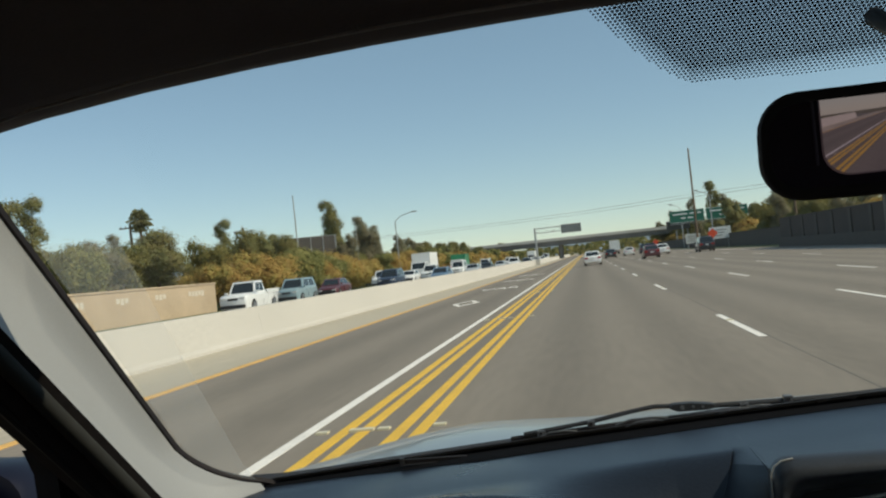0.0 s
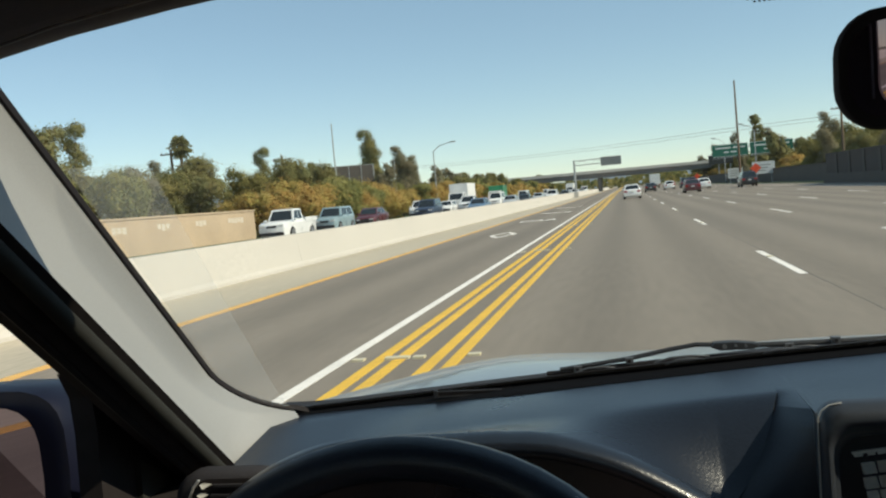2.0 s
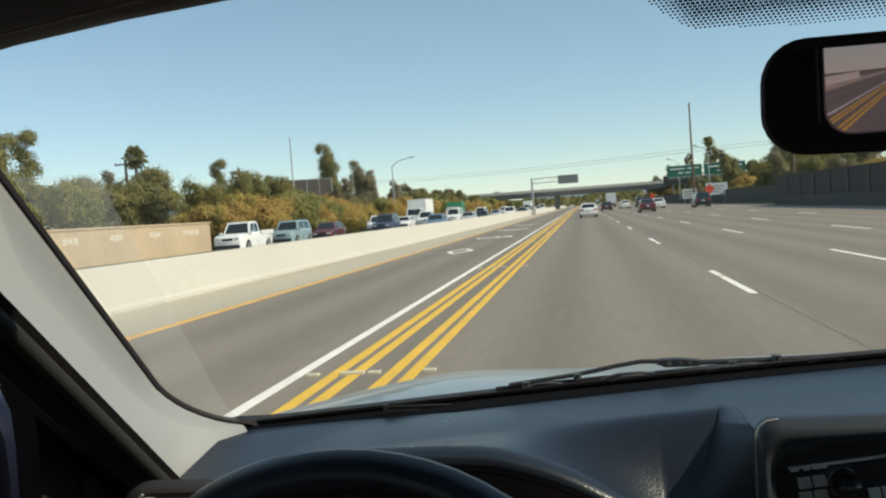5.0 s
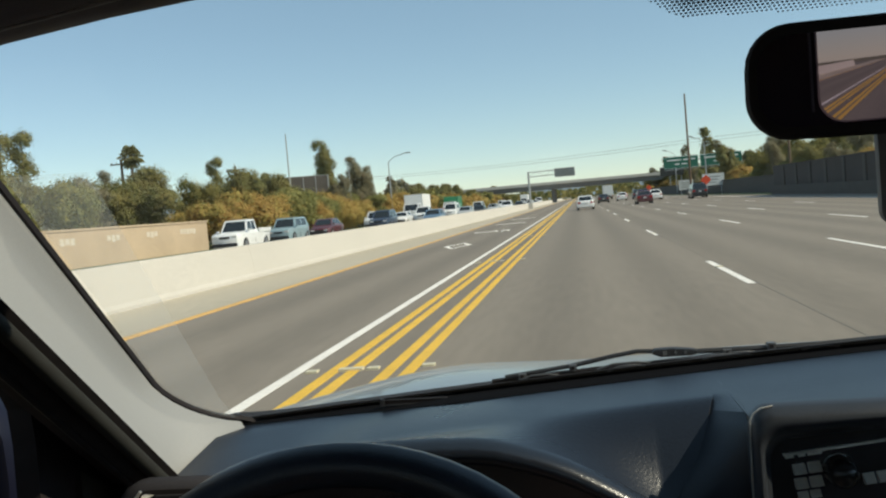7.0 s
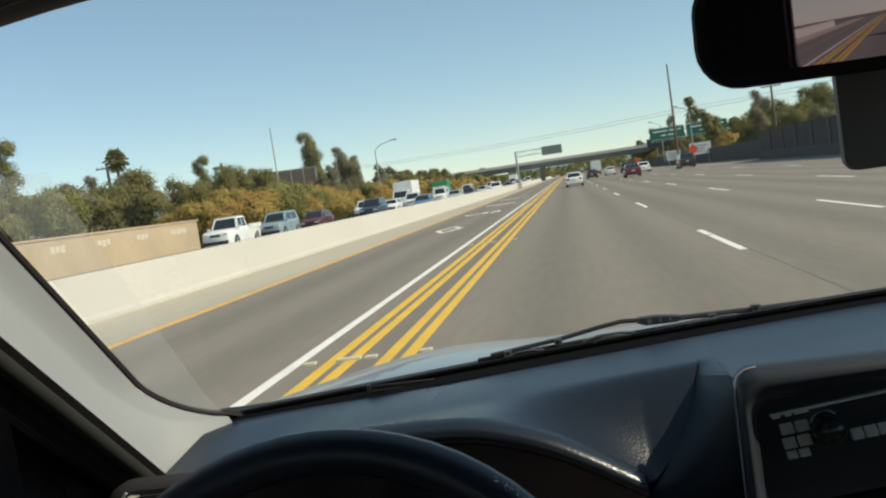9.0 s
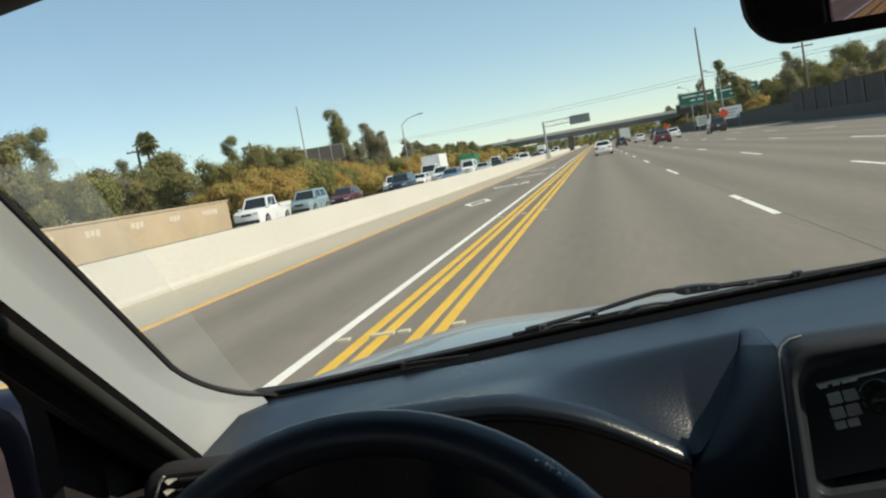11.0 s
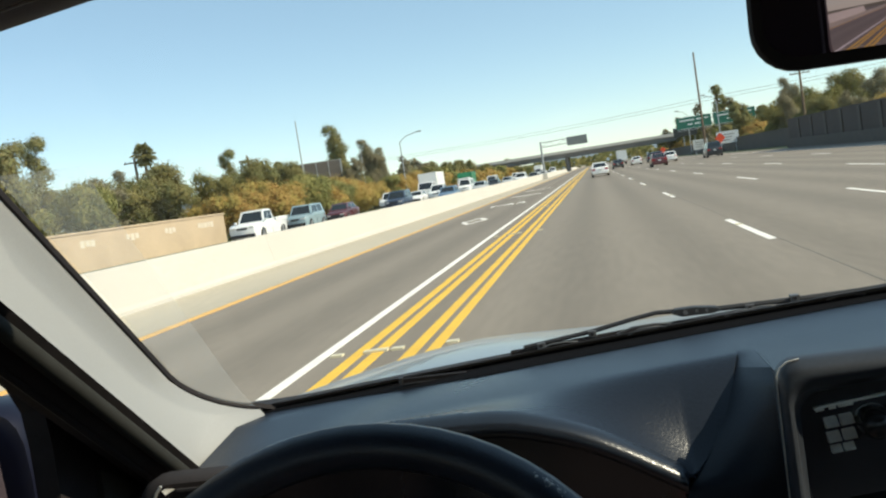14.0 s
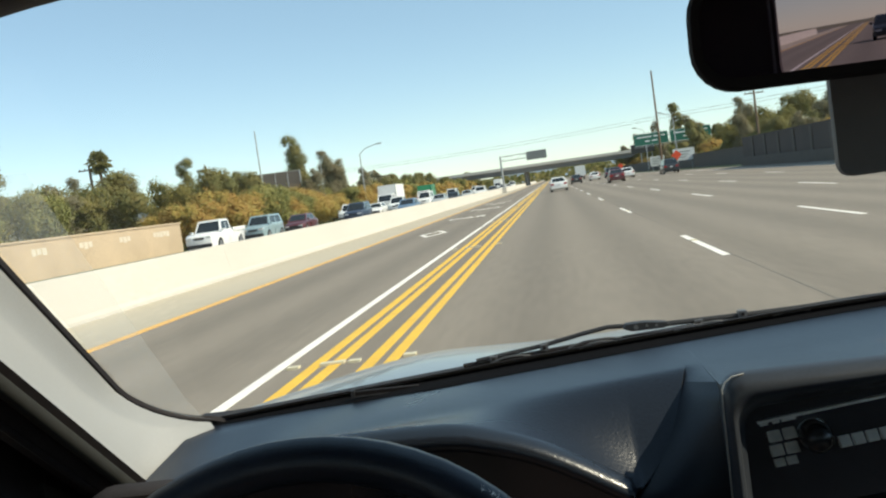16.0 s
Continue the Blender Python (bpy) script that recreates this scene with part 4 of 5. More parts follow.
def glass_outline(grow=0.0):
    """The windshield's edge: left side, rounded lower corner, base, right side, header."""
    pts = []
    for i in range(13):
        v = 0.552 - (0.552 - 0.043) * i / 12
        pts.append((-0.494 + 0.09 * v - grow, v))
    for i in range(1, 9):
        a = math.pi / 2 * i / 9
        pts.append((-0.491 + 0.075 * (1 - math.cos(a)) - grow * math.cos(a), 0.043 - 0.096 * math.sin(a) - grow * math.sin(a)))
    for i in range(0, 25):
        u = -0.41 + (0.90 + 0.41) * i / 24
        pts.append((u, base_v(u) - grow))
    for i in range(9):
        v = 0.03 + 0.5 * i / 8
        pts.append((0.994 - 0.09 * v + grow, v))
    for i in range(25):
        u = 0.90 - (0.90 + 0.40) * i / 24
        pts.append((u, head_v(u) + grow))
    return pts


inner, outer_ = glass_outline(0.010), glass_outline(0.018)
bm = bmesh.new()
bm.faces.new([bm.verts.new(on_glass(u, v)) for u, v in outer_])
ws = part("windshield", bm, M_WINDSHIELD, car, "clear laminated windshield")
n = len(inner)
rings = [[on_glass(*p, 0.002) for p in inner], [on_glass(*p, 0.002) for p in outer_], [on_glass(*p, -0.004) for p in outer_], [on_glass(*p, -0.004) for p in inner]]
bm = bmesh.new()
vr = [[bm.verts.new(p) for p in r] for r in rings]
for a, b in zip(vr, vr[1:] + vr[:1]):
    for i in range(n):
        j = (i + 1) % n
        bm.faces.new((a[i], a[j], b[j], b[i]))
part("glass_seal", bm, M_SEAL, ws, "black rubber seal", smooth=True)

# dusty strip of glass beside the pillar that the wiper does not reach
film = [(u + 0.008, v) for u, v in inner[:21]] + [(-0.4375, -0.055), (-0.4365, 0.0), (-0.42, 0.14), (-0.40, 0.30), (-0.384, 0.42)]
bm = bmesh.new()
bm.faces.new([bm.verts.new(on_glass(u, v, -0.003)) for u, v in film if v < 0.44])
part("dust_film", bm, M_FILM, ws, "dusty strip of glass left unwiped")

# dotted shade band above the mirror
bm = bmesh.new()
for row in range(33):
    v = 0.504 + row * 0.0026
    for col in range(130):
        u = 0.018 + (col + 0.5 * (row % 2)) * 0.0030
        left = 0.082 - 0.066 * ((v - 0.509) / 0.073) ** 0.8 if v > 0.509 else 0.082 + (0.509 - v) * 12
        if u < left or v > head_v(u) - 0.001:
            continue
        edge = min(1.0, min((v - 0.502) / 0.02, (u - left + 0.004) / 0.022))
        edge = max(edge, 0.0)
        r = 0.00068 + 0.00078 * edge
        c = on_glass(u, v, -0.0015)
        bm.faces.new([bm.verts.new(c + Vector((r * math.cos(a), 0, 0)) + UP * (r * math.sin(a))) for a in [math.pi / 3 * k for k in range(6)]])
dots = part("frit_dots", bm, M_FRIT, ws, "black dotted shade band")
tagged(dots, kind="stuff")

# pillar trim between windshield and door
inn, outr = [], []
for i in range(12):
    v = 0.66 - 0.617 * i / 11
    inn.append(on_glass(-0.494 + 0.09 * v - 0.0125, v, -0.005))
for i in range(1, 8):
    a = math.pi / 2 * i / 8
    inn.append(on_glass(-0.491 + 0.075 * (1 - math.cos(a)) - 0.01 * math.cos(a), 0.043 - 0.096 * math.sin(a) - 0.01 * math.sin(a), -0.006))
m_ = len(inn)
for i in range(m_):
    s = 0.62 - 0.67 * (i / (m_ - 1))
    outr.append(Vector((-0.447 + 0.10 * s, 0.87 - s, 1.089 + 0.74 * s + ZC)))
rows_ = []
for k in range(9):
    t = k / 8
    rows_.append([])
    for p, q in zip(inn, outr):
        c = p.lerp(q, t)
        side = (q - p).normalized()
        nrm = side.cross(Vector((0.1, -0.79, 0.6)).normalized())
        if nrm.y > 0:
            nrm = -nrm
        rows_[-1].append(c + nrm * (0.026 * math.sin(math.pi * t ** 0.6) ** 0.85))
bm = loft(rows_, closed=False)
part("pillar_trim", bm, M_PILLAR, car, "grey moulded windshield pillar trim", smooth=True)
# dark door frame and its seal behind the trim
fr = [[], [], [], []]
for i in range(10):
    s = 0.75 * (1 - i / 9) - 0.04
    o = Vector((-0.447 + 0.10 * s, 0.87 - s, 1.089 + 0.74 * s + ZC))
    fr[0].append(o + Vector((0.004, 0.004, 0)))
    fr[1].append(o + Vector((-0.020, -0.020, -0.012)))
    fr[2].append(o + Vector((-0.050, -0.012, -0.012)))
    fr[3].append(o + Vector((-0.075, 0.05, 0.01)))
bm = loft(fr, closed=False)
door_frame = part("door_frame", bm, M_BLACKTRIM, car, "dark door frame with weather seal", smooth=True)
rail = [Vector((-0.447 + 0.10 * s, 0.87 - s, 1.089 + 0.74 * s + ZC)) for s in [0.71 - 0.75 * i / 14 for i in range(15)]]
part("door_seal", tube([p + Vector((-0.004, -0.010, -0.004)) for p in rail], 0.0075, 10), M_DOORTRIM, door_frame, "soft rubber door seal", smooth=True)
part("seal_lip", tube([p + Vector((-0.026, -0.019, -0.012)) for p in rail], 0.0045, 8), M_SEAL, door_frame, smooth=True)

# headliner, visor, roof and the rest of the shell
bm = bmesh.new()
hl = []
for i in range(22):
    u = -0.62 + 1.74 * i / 21
    e = on_glass(u, head_v(u) + 0.0, -0.004)
    hl.append([e, e + Vector((0, -0.035, -0.006)), Vector((u, e.y - 0.10, e.z + 0.012)), Vector((u, 0.15, 1.60 + ZC)), Vector((u, -0.8, 1.63 + ZC)), Vector((u, -1.9, 1.56 + ZC))])
part("headliner", loft(hl, bm, closed=False), M_HEADLINER, car, "dark cloth headliner", smooth=True)
bm = bmesh.new()
hl = []
for i in range(22):
    u = -0.66 + 1.82 * i / 21
    e = on_glass(u, head_v(u) + 0.004, 0.006)
    hl.append([e, Vector((u, 0.15, 1.64 + ZC)), Vector((u, -0.8, 1.67 + ZC)), Vector((u, -1.95, 1.59 + ZC))])
part("roof", loft(hl, bm, closed=False), M_DOORMIRROR, car, smooth=True)
bm = bmesh.new()
vz = []
for i in range(15):
    u = -0.40 + 0.56 * i / 14
    e = on_glass(u, head_v(u), 0)
    vz.append([(u, e.y - 0.055, e.z - 0.006), (u, e.y - 0.052, e.z + 0.010), (u, e.y - 0.22, e.z + 0.055), (u, e.y - 0.225, e.z + 0.035)])
vis = part("sun_visor", loft(vz, bm), M_HEADLINER, car, "folded cloth sun visor", smooth=True)
part("visor_piping", tube([(-0.395, 0.486, 1.459 + ZC), (-0.333, 0.485, 1.470 + ZC), (-0.248, 0.485, 1.480 + ZC), (-0.172, 0.485, 1.4865 + ZC), (-0.117, 0.485, 1.489 + ZC), (-0.061, 0.485, 1.4905 + ZC), (0.10, 0.485, 1.4905 + ZC)], 0.0011, 6), M_VISORPIPING, vis, "thin grey piping along the visor", smooth=True)
part("visor_clip", tube([(-0.1185, 0.484, 1.505 + ZC), (-0.117, 0.4835, 1.489 + ZC), (-0.110, 0.484, 1.4885 + ZC)], 0.0011, 6), M_VISORPIPING, vis, smooth=True)


def shell_panel(name, pts, material, label=""):
    p = [Vector(q) for q in pts]
    nn = (p[1] - p[0]).cross(p[2] - p[0]).normalized() * 0.012
    part(name, loft([[q - nn for q in p], [q + nn for q in p]]), material, car, label)


XL, XRR = -0.60, 1.10
shell_panel("door_panel", [(XL + .05, 0.93, 1.05 + ZC), (XL + .05, -1.9, 1.06 + ZC), (XL, -1.9, 0.25 + ZC), (XL, 0.98, 0.25 + ZC)], M_BLACKTRIM, "dark moulded door panel")
shell_panel("door_panel", [(XRR - .05, 0.93, 1.06 + ZC), (XRR - .05, -1.9, 1.10 + ZC), (XRR, -1.9, 0.25 + ZC), (XRR, 0.98, 0.25 + ZC)], M_DASHDARK, "dark moulded door panel")
shell_panel("window_corner_panel", [(-.522, 0.728, 1.216 + ZC), (-.522, 0.742, 1.190 + ZC), (-.522, 0.745, 1.155 + ZC), (-.522, 0.738, 0.95 + ZC), (-.522, 1.0, 0.95 + ZC), (-.522, 0.93, 1.075 + ZC)], M_BLACKTRIM, "black triangular mirror panel")
for xx in (XL + .02, XRR - .02):
    shell_panel("door_pillar", [(xx, -0.25, 1.05 + ZC), (xx, -0.40, 1.05 + ZC), (xx * .94, -0.44, 1.62 + ZC), (xx * .94, -0.30, 1.62 + ZC)], M_HEADLINER)
    shell_panel("rear_pillar", [(xx, -1.5, 1.05 + ZC), (xx, -1.95, 1.05 + ZC), (xx * .94, -1.9, 1.60 + ZC), (xx * .94, -1.65, 1.60 + ZC)], M_HEADLINER)
shell_panel("pillar_right", [(XRR - .04, 1.0, 1.08 + ZC), (XRR - .04, 0.90, 1.08 + ZC), (XRR - .16, 0.40, 1.58 + ZC), (XRR - .14, 0.50, 1.58 + ZC)], M_PILLAR)
shell_panel("cabin_floor", [(XL, 1.4, 0.22 + ZC), (XRR, 1.4, 0.22 + ZC), (XRR, -1.95, 0.22 + ZC), (XL, -1.95, 0.22 + ZC)], M_HEADLINER)
shell_panel("bulkhead", [(XL, 1.12, 0.22 + ZC), (XRR, 1.12, 0.22 + ZC), (XRR, 1.08, 1.02 + ZC), (XL, 1.08, 1.02 + ZC)], M_DASHDARK)
bm = bmesh.new()
bm.faces.new([bm.verts.new(p) for p in ((XL - .01, 0.80, 1.07 + ZC), (XL - .01, -0.35, 1.07 + ZC), (XL + .05, -0.35, 1.58 + ZC), (XL + .1, 0.25, 1.58 + ZC))])
part("side_window", bm, M_SIDEGLASS, car, "clear driver's window")

shell_panel("door_top_trim", [(-0.515, 0.801, 1.112 + ZC), (-0.515, 0.868, 1.070 + ZC), (-0.515, 0.85, 1.01 + ZC), (-0.515, 0.81, 1.01 + ZC), (-0.515, 0.798, 1.06 + ZC)], M_DOORTRIM, "dull grey door top trim")
# driver's door mirror outside
dmir = []
for k, (yy, s) in enumerate(((1.12, .35), (1.10, .75), (1.05, .95), (0.98, 1.0), (0.965, .97))):
    dmir.append([Vector((-0.812 + 0.113 * s * math.copysign(abs(math.cos(a)) ** .55, math.cos(a)), yy, 1.060 + ZC + 0.100 * s * math.copysign(abs(math.sin(a)) ** .55, math.sin(a)))) for a in [2 * math.pi * i / 24 for i in range(24)]])
dm_ob = part("door_mirror", loft(dmir), M_DOORMIRROR, car, "dark blue door mirror housing", smooth=True)
bm = bmesh.new()
bm.faces.new([bm.verts.new(Vector((-0.816 + 0.095 * math.copysign(abs(math.cos(a)) ** .55, math.cos(a)), 0.960 - 0.02 * math.copysign(abs(math.cos(a)) ** .55, math.cos(a)), 1.055 + ZC + 0.084 * math.copysign(abs(math.sin(a)) ** .55, math.sin(a))))) for a in [2 * math.pi * i / 24 for i in range(24)]])
part("mirror_glass", bm, M_MIRROR, dm_ob)
part("mirror_arm", box(-0.74, 1.0, 0.945 + ZC, -0.60, 1.06, 0.985 + ZC), M_DOORMIRROR, dm_ob, bevel=0.01)


def rounded(x0, z0, x1, z1, r, seg=5):
    pts = []
    for cx, cz, a0 in ((x1 - r, z1 - r, 0), (x0 + r, z1 - r, 90), (x0 + r, z0 + r, 180), (x1 - r, z0 + r, 270)):
        for k in range(seg + 1):
            a = radians(a0 + 90 * k / seg)
            pts.append((cx + r * math.cos(a), cz + r * math.sin(a)))
    return pts


# dashboard; the hood over the instruments falls away towards the console
LIP_X = (-0.125, -0.10, -0.08, -0.06, -0.04, -0.02, 0.0, 0.02, 0.04, 0.06)
LIP_Z = (1.142, 1.141, 1.138, 1.132, 1.125, 1.116, 1.1045, 1.0915, 1.078, 1.064)


def dash_top(x, y):
    z0 = 1.14 + base_v(max(x, -0.44)) * 0.6157 - 0.006
    if x < -0.125:
        lip = max(1.1425 - 3.2 * max(0.0, abs(x + 0.18) - 0.08) ** 2, 0.99)
    else:
        lip = float(np.interp(x, LIP_X, LIP_Z))
        lip += (z0 + 0.002 - lip) * smooth01((x - 0.1235) / 0.006)
    t = smooth01((y - 0.735) / 0.105)
    z = lip + (z0 - lip) * t
    z -= 0.12 * smooth01((-0.22 - x) / 0.12) * max(0.0, 1.0 - y) * t     # the outer end leans towards the driver
    z += 0.006 * math.exp(-((x + 0.18) / 0.2) ** 2) * math.sin(math.pi * min(1, max(0, (y - .75) / .25)))
    return z


def glass_y(x):
    """How far forward the dash reaches before it meets the windshield."""
    z = 1.14 + base_v(max(x, -0.44)) * 0.6157 - 0.006
    return 0.998 - (z + ZC - G0.z) / math.tan(SL)


CREASE = ((0.020, 0.742, 0.80), (0.048, 0.7445, 1.045), (0.053, 0.7475, 1.0595), (0.0745, 0.768, 1.0812), (0.0920, 0.788, 1.1035), (0.1045, 0.809, 1.1272), (0.1105, 0.824, 1.1375), (0.1155, 0.8405, 1.1457), (0.1160, 0.875, 1.1459))
xs = [-0.447 + 0.477 * i / 60 for i in range(60)] + [0.03 + 0.08 * i / 30 for i in range(30)] + [0.11 + 0.04 * i / 30 for i in range(31)] + [0.18 + 0.05 * i for i in range(18)]
bm = bmesh.new()
rows_, edge_ = [], []
for x in xs:
    # the front edge rolls over softly; beside the console it runs back along the crease
    flanked = 0.052 < x < 0.1305
    y0 = float(np.interp(x, [p[0] for p in CREASE], [p[1] for p in CREASE])) - 0.0012 if flanked else 0.755
    ry, rz = (0.0004, 0.001) if flanked else (0.0180, 0.0115)
    z1 = dash_top(x, y0)
    col = [(x, y0 + 0.10, z1 - 0.36 + ZC), (x, y0 + 0.08, z1 - 0.09 + ZC), (x, y0 + 0.045, z1 - 0.034 + ZC), (x, y0, z1 - 2 * rz - 0.001 + ZC)]
    for k in range(13):
        a = math.pi * (1 - k / 12) * 0.92
        col.append((x, y0 - ry * math.sin(a), z1 - rz * (1 - math.cos(a)) + ZC))
    edge_.append(col)
    rows_.append([col[-1]] + [(x, y, dash_top(x, y) + ZC) for y in [y0 + (glass_y(x) - y0) * j / 24 for j in range(1, 25)]])
dash = part("dashboard", loft(rows_, bm, closed=False), M_DASH, car, "dark blue-black vinyl dashboard with soft sheen", smooth=True)
part("front_edge", loft(edge_, closed=False), M_LIP, dash, "rolled front edge worn shiny", smooth=True)
# flank of the console, turning from the instrument hood to the fascia
FASCIA_EDGE = ((0.1320, 0.744, 0.80), (0.1320, 0.742, 1.045), (0.1320, 0.741, 1.065), (0.1320, 0.740, 1.095), (0.1320, 0.741, 1.122), (0.1320, 0.745, 1.1395), (0.1330, 0.765, 1.1482), (0.1360, 0.8405, 1.1472), (0.1360, 0.875, 1.1474))
rows_ = []
for j in range(36):
    u = j / 35 * (len(CREASE) - 1)
    a_, b_ = (Vector([float(np.interp(u, range(len(CREASE)), [p[c] for p in tbl])) for c in range(3)]) + Vector((0, 0, ZC)) for tbl in (CREASE, FASCIA_EDGE))
    bow = 0.002 * (1 - (j / 35) ** 4)
    rows_.append([a_.lerp(b_, k / 14) + Vector((-0.5, -0.8, 0.3)) * bow * math.sin(math.pi * k / 14) for k in range(15)])
part("console_flank", loft(rows_[:27], closed=False), M_FLANK_SHADE, dash, "dark vinyl flank of the console", smooth=True)
part("console_shoulder", loft(rows_[26:], closed=False), M_DASH, dash, "rounded vinyl shoulder of the console", smooth=True)
part("dash_left_end", box(-0.56, 0.80, 0.55 + ZC, -0.430, 1.02, 1.070 + ZC), M_BLACKTRIM, dash, bevel=0.01)

# black defroster strip along the foot of the glass
rows_ = []
for i in range(60):
    x = -0.43 + 1.3 * i / 59
    ys_ = float(np.interp(x, (-0.43, -0.34, -0.27, -0.205, -0.14, 0.3), (1.045, 1.025, 1.005, 0.982, 0.958, 0.950)))
    ys_ = min(ys_, glass_y(x) - 0.012)
    rows_.append([(x, yy, dash_top(x, yy) + ZC + dz) for yy, dz in ((ys_, 0.0005), (ys_ + .002, 0.0015), (glass_y(x) - .004, 0.0015), (glass_y(x), 0.0015))])
part("defroster_strip", loft(rows_, closed=False), M_STRIP, dash, "black defroster strip", smooth=True)
# instrument cluster below the hood
cl = part("instrument_cluster", box(-0.36, 0.93, 0.80 + ZC, 0.04, 0.96, 1.068 + ZC), M_SCREEN, dash, "unlit instrument cluster", bevel=0.01)
for cx, cz, r in ((-0.225, .985, .048), (-0.113, .972, .053), (-0.02, .965, .036)):
    g_ = part("gauge", cylinder((cx, 0.922, cz + ZC), (0, 1, 0), r - .002, 0.006, 36), M_SCREEN, cl)
    rim_ = [[(cx + (r + dr) * math.cos(t), yy, cz + ZC + (r + dr) * math.sin(t)) for dr, yy in ((0, .915), (.003, .915), (.003, .925), (0, .925))] for t in [2 * math.pi * i / 40 for i in range(41)]]
    part("gauge_ring", loft(rim_, caps=False), M_RIMGREY, g_)
    bm = bmesh.new()
    for i in range(25):
        t = radians(-45 + 270 * i / 24)
        d1, d2 = Vector((math.cos(t), 0, math.sin(t))), Vector((-math.sin(t), 0, math.cos(t)))
        c, ln_, w_ = Vector((cx, .9185, cz + ZC)), .007 if i % 4 == 0 else .0035, .0011 if i % 4 == 0 else .0005
        bm.faces.new([bm.verts.new(c + d1 * (r - .006 - k) + d2 * s_) for k, s_ in ((0, -w_), (0, w_), (ln_, w_), (ln_, -w_))])
    tagged(part("scale_marks", bm, M_BUTTON, g_), kind="stuff")
    part("needle", tube([(cx, .917, cz + ZC), (cx - r * .45, .917, cz + ZC - r * .5)], .0008, 6), M_ORANGE, g_)
part("indicator_lamp", box(0.0405, 0.797, 1.000 + ZC, 0.0416, 0.802, 1.003 + ZC), M_REDLAMP, dash, "small red indicator lamp")

# side vent
vt = part("air_vent", loft([[(x, yy, z + ZC) for x, z in rounded(-0.476 + g, 0.92, -0.36, 1.0965 - g, .03)] for yy, g in ((.800, 0), (.786, 0), (.780, .003), (.777, .008))]), M_DASHDARK, dash, "dark grey side air vent", smooth=True)
vt.location = (0.017, 0, 0.007)
part("vent_opening", loft([[(x, yy, z + ZC) for x, z in rounded(-0.4475, 0.98, -0.37, 1.0915, .012)] for yy in (.7765, .775)]), M_BLACKTRIM, vt)
part("vent_rim", tube([(-0.4625, 0.776, 1.0 + ZC), (-0.4615, 0.775, 1.045 + ZC), (-0.458, 0.774, 1.068 + ZC), (-0.450, 0.774, 1.084 + ZC), (-0.444, 0.774, 1.0905 + ZC)], 0.0014, 8), M_SILVERTRIM, vt, "satin silver vent rim", smooth=True)
for k in range(6):
    z = 1.0855 + ZC - k * 0.0098
    x0 = -0.441 - 0.0035 * k
    if k < 3:
        part("vent_slat", loft([[(x0, yy, z + .0022), (x0 + .008, yy + .005, z + .0016), (x0 + .0105, yy + .008, z + .0008), (x0 + .003, yy, z - .0020)] for yy in (.768, .774)]), M_SILVERTRIM, vt, "silver tip of a vent slat")
    part("vent_slat", box(x0 + .012, .772, z - .0012, -.372, .79, z + .0012), M_DASHDARK, vt)

# centre stack
stack = part("dash_console", box(0.13, 0.862, 0.55, 0.50, 0.95, 1.13), M_DASHDARK, dash, "dark vinyl console below the dash top", bevel=0.006)
stack.location = (0, 0, ZC)
part("console_side", box(0.50, 0.742, 0.55, 0.506, 0.90, 1.125), M_DASHDARK, stack)


def sheared(pts, k):
    return [(x, z + k * min(max(x - 0.137, 0.0), 0.16)) for x, z in pts]


fo, fi = rounded(0.128, 0.80, 0.502, 1.161, .018), sheared(rounded(0.1385, 1.030, 0.487, 1.1335, .017), 0.13)
bm = bmesh.new()
lay = [[(x, 0.742, z + ZC) for x, z in fo], [(x, 0.728, z + ZC) for x, z in fo], *[[(xa + (xb - xa) * k, 0.728 - 0.010 * math.sin(math.pi * k) ** .8, za + (zb - za) * k + ZC) for (xa, za), (xb, zb) in zip(fo, fi)] for k in (.08, .2, .35, .5, .65, .8, .92)],
       [(x, 0.728, z + ZC) for x, z in fi], [(x + (0.004 if x < .3 else -.004), 0.730, z + ZC - .002) for x, z in fi], [(x + (0.012 if x < .3 else -.012), 0.80, z + ZC) for x, z in fi]]
vl = [[bm.verts.new(p) for p in r] for r in lay]
for a, b in zip(vl, vl[1:]):
    for i in range(len(a)):
        j = (i + 1) % len(a)
        bm.faces.new((a[i], a[j], b[j], b[i]))
part("trim_seam", tube([(0.1465, 0.7275, 1.1612), (0.137, 0.7265, 1.160), (0.131, 0.726, 1.156), (0.1280, 0.7255, 1.150), (0.1276, 0.7255, 1.13), (0.126, 0.7255, 1.05), (0.125, 0.7255, 0.95)], 0.0007, 6), M_SILVERTRIM, stack, "thin pale seam line", smooth=True)
part("fascia", bm, M_FASCIA, stack, "grey fascia with rounded opening", smooth=True).location = (0, 0, -ZC)
radio = part("radio", box(0.15, 0.80, 1.02, 0.48, 0.86, 1.135), M_SCREEN, dash, "black car radio")
radio.matrix_basis = Matrix.Translation((0.178, 0.76, 1.092 + ZC)) @ Matrix.Rotation(radians(-6.5), 4, "Y") @ Matrix.Translation((-0.178 + 0.0011, -0.76, 0.0734 - 1.092)) @ Matrix.Diagonal((0.945, 0.945, 0.945, 1))
def key_cap(x0, z0, x1, z1, slope=0.006):
    """A button whose face leans back towards its top, with eased edges."""
    e = 0.0009
    return loft([[(x0, .803, z0), (x1, .803, z0), (x1, .803, z1), (x0, .803, z1)], [(x0, .794, z0), (x1, .794, z0), (x1, .794 + slope, z1), (x0, .794 + slope, z1)],
                 [(x0 + e, .793, z0 + e), (x1 - e, .793, z0 + e), (x1 - e, .793 + slope, z1 - e), (x0 + e, .793 + slope, z1 - e)]])


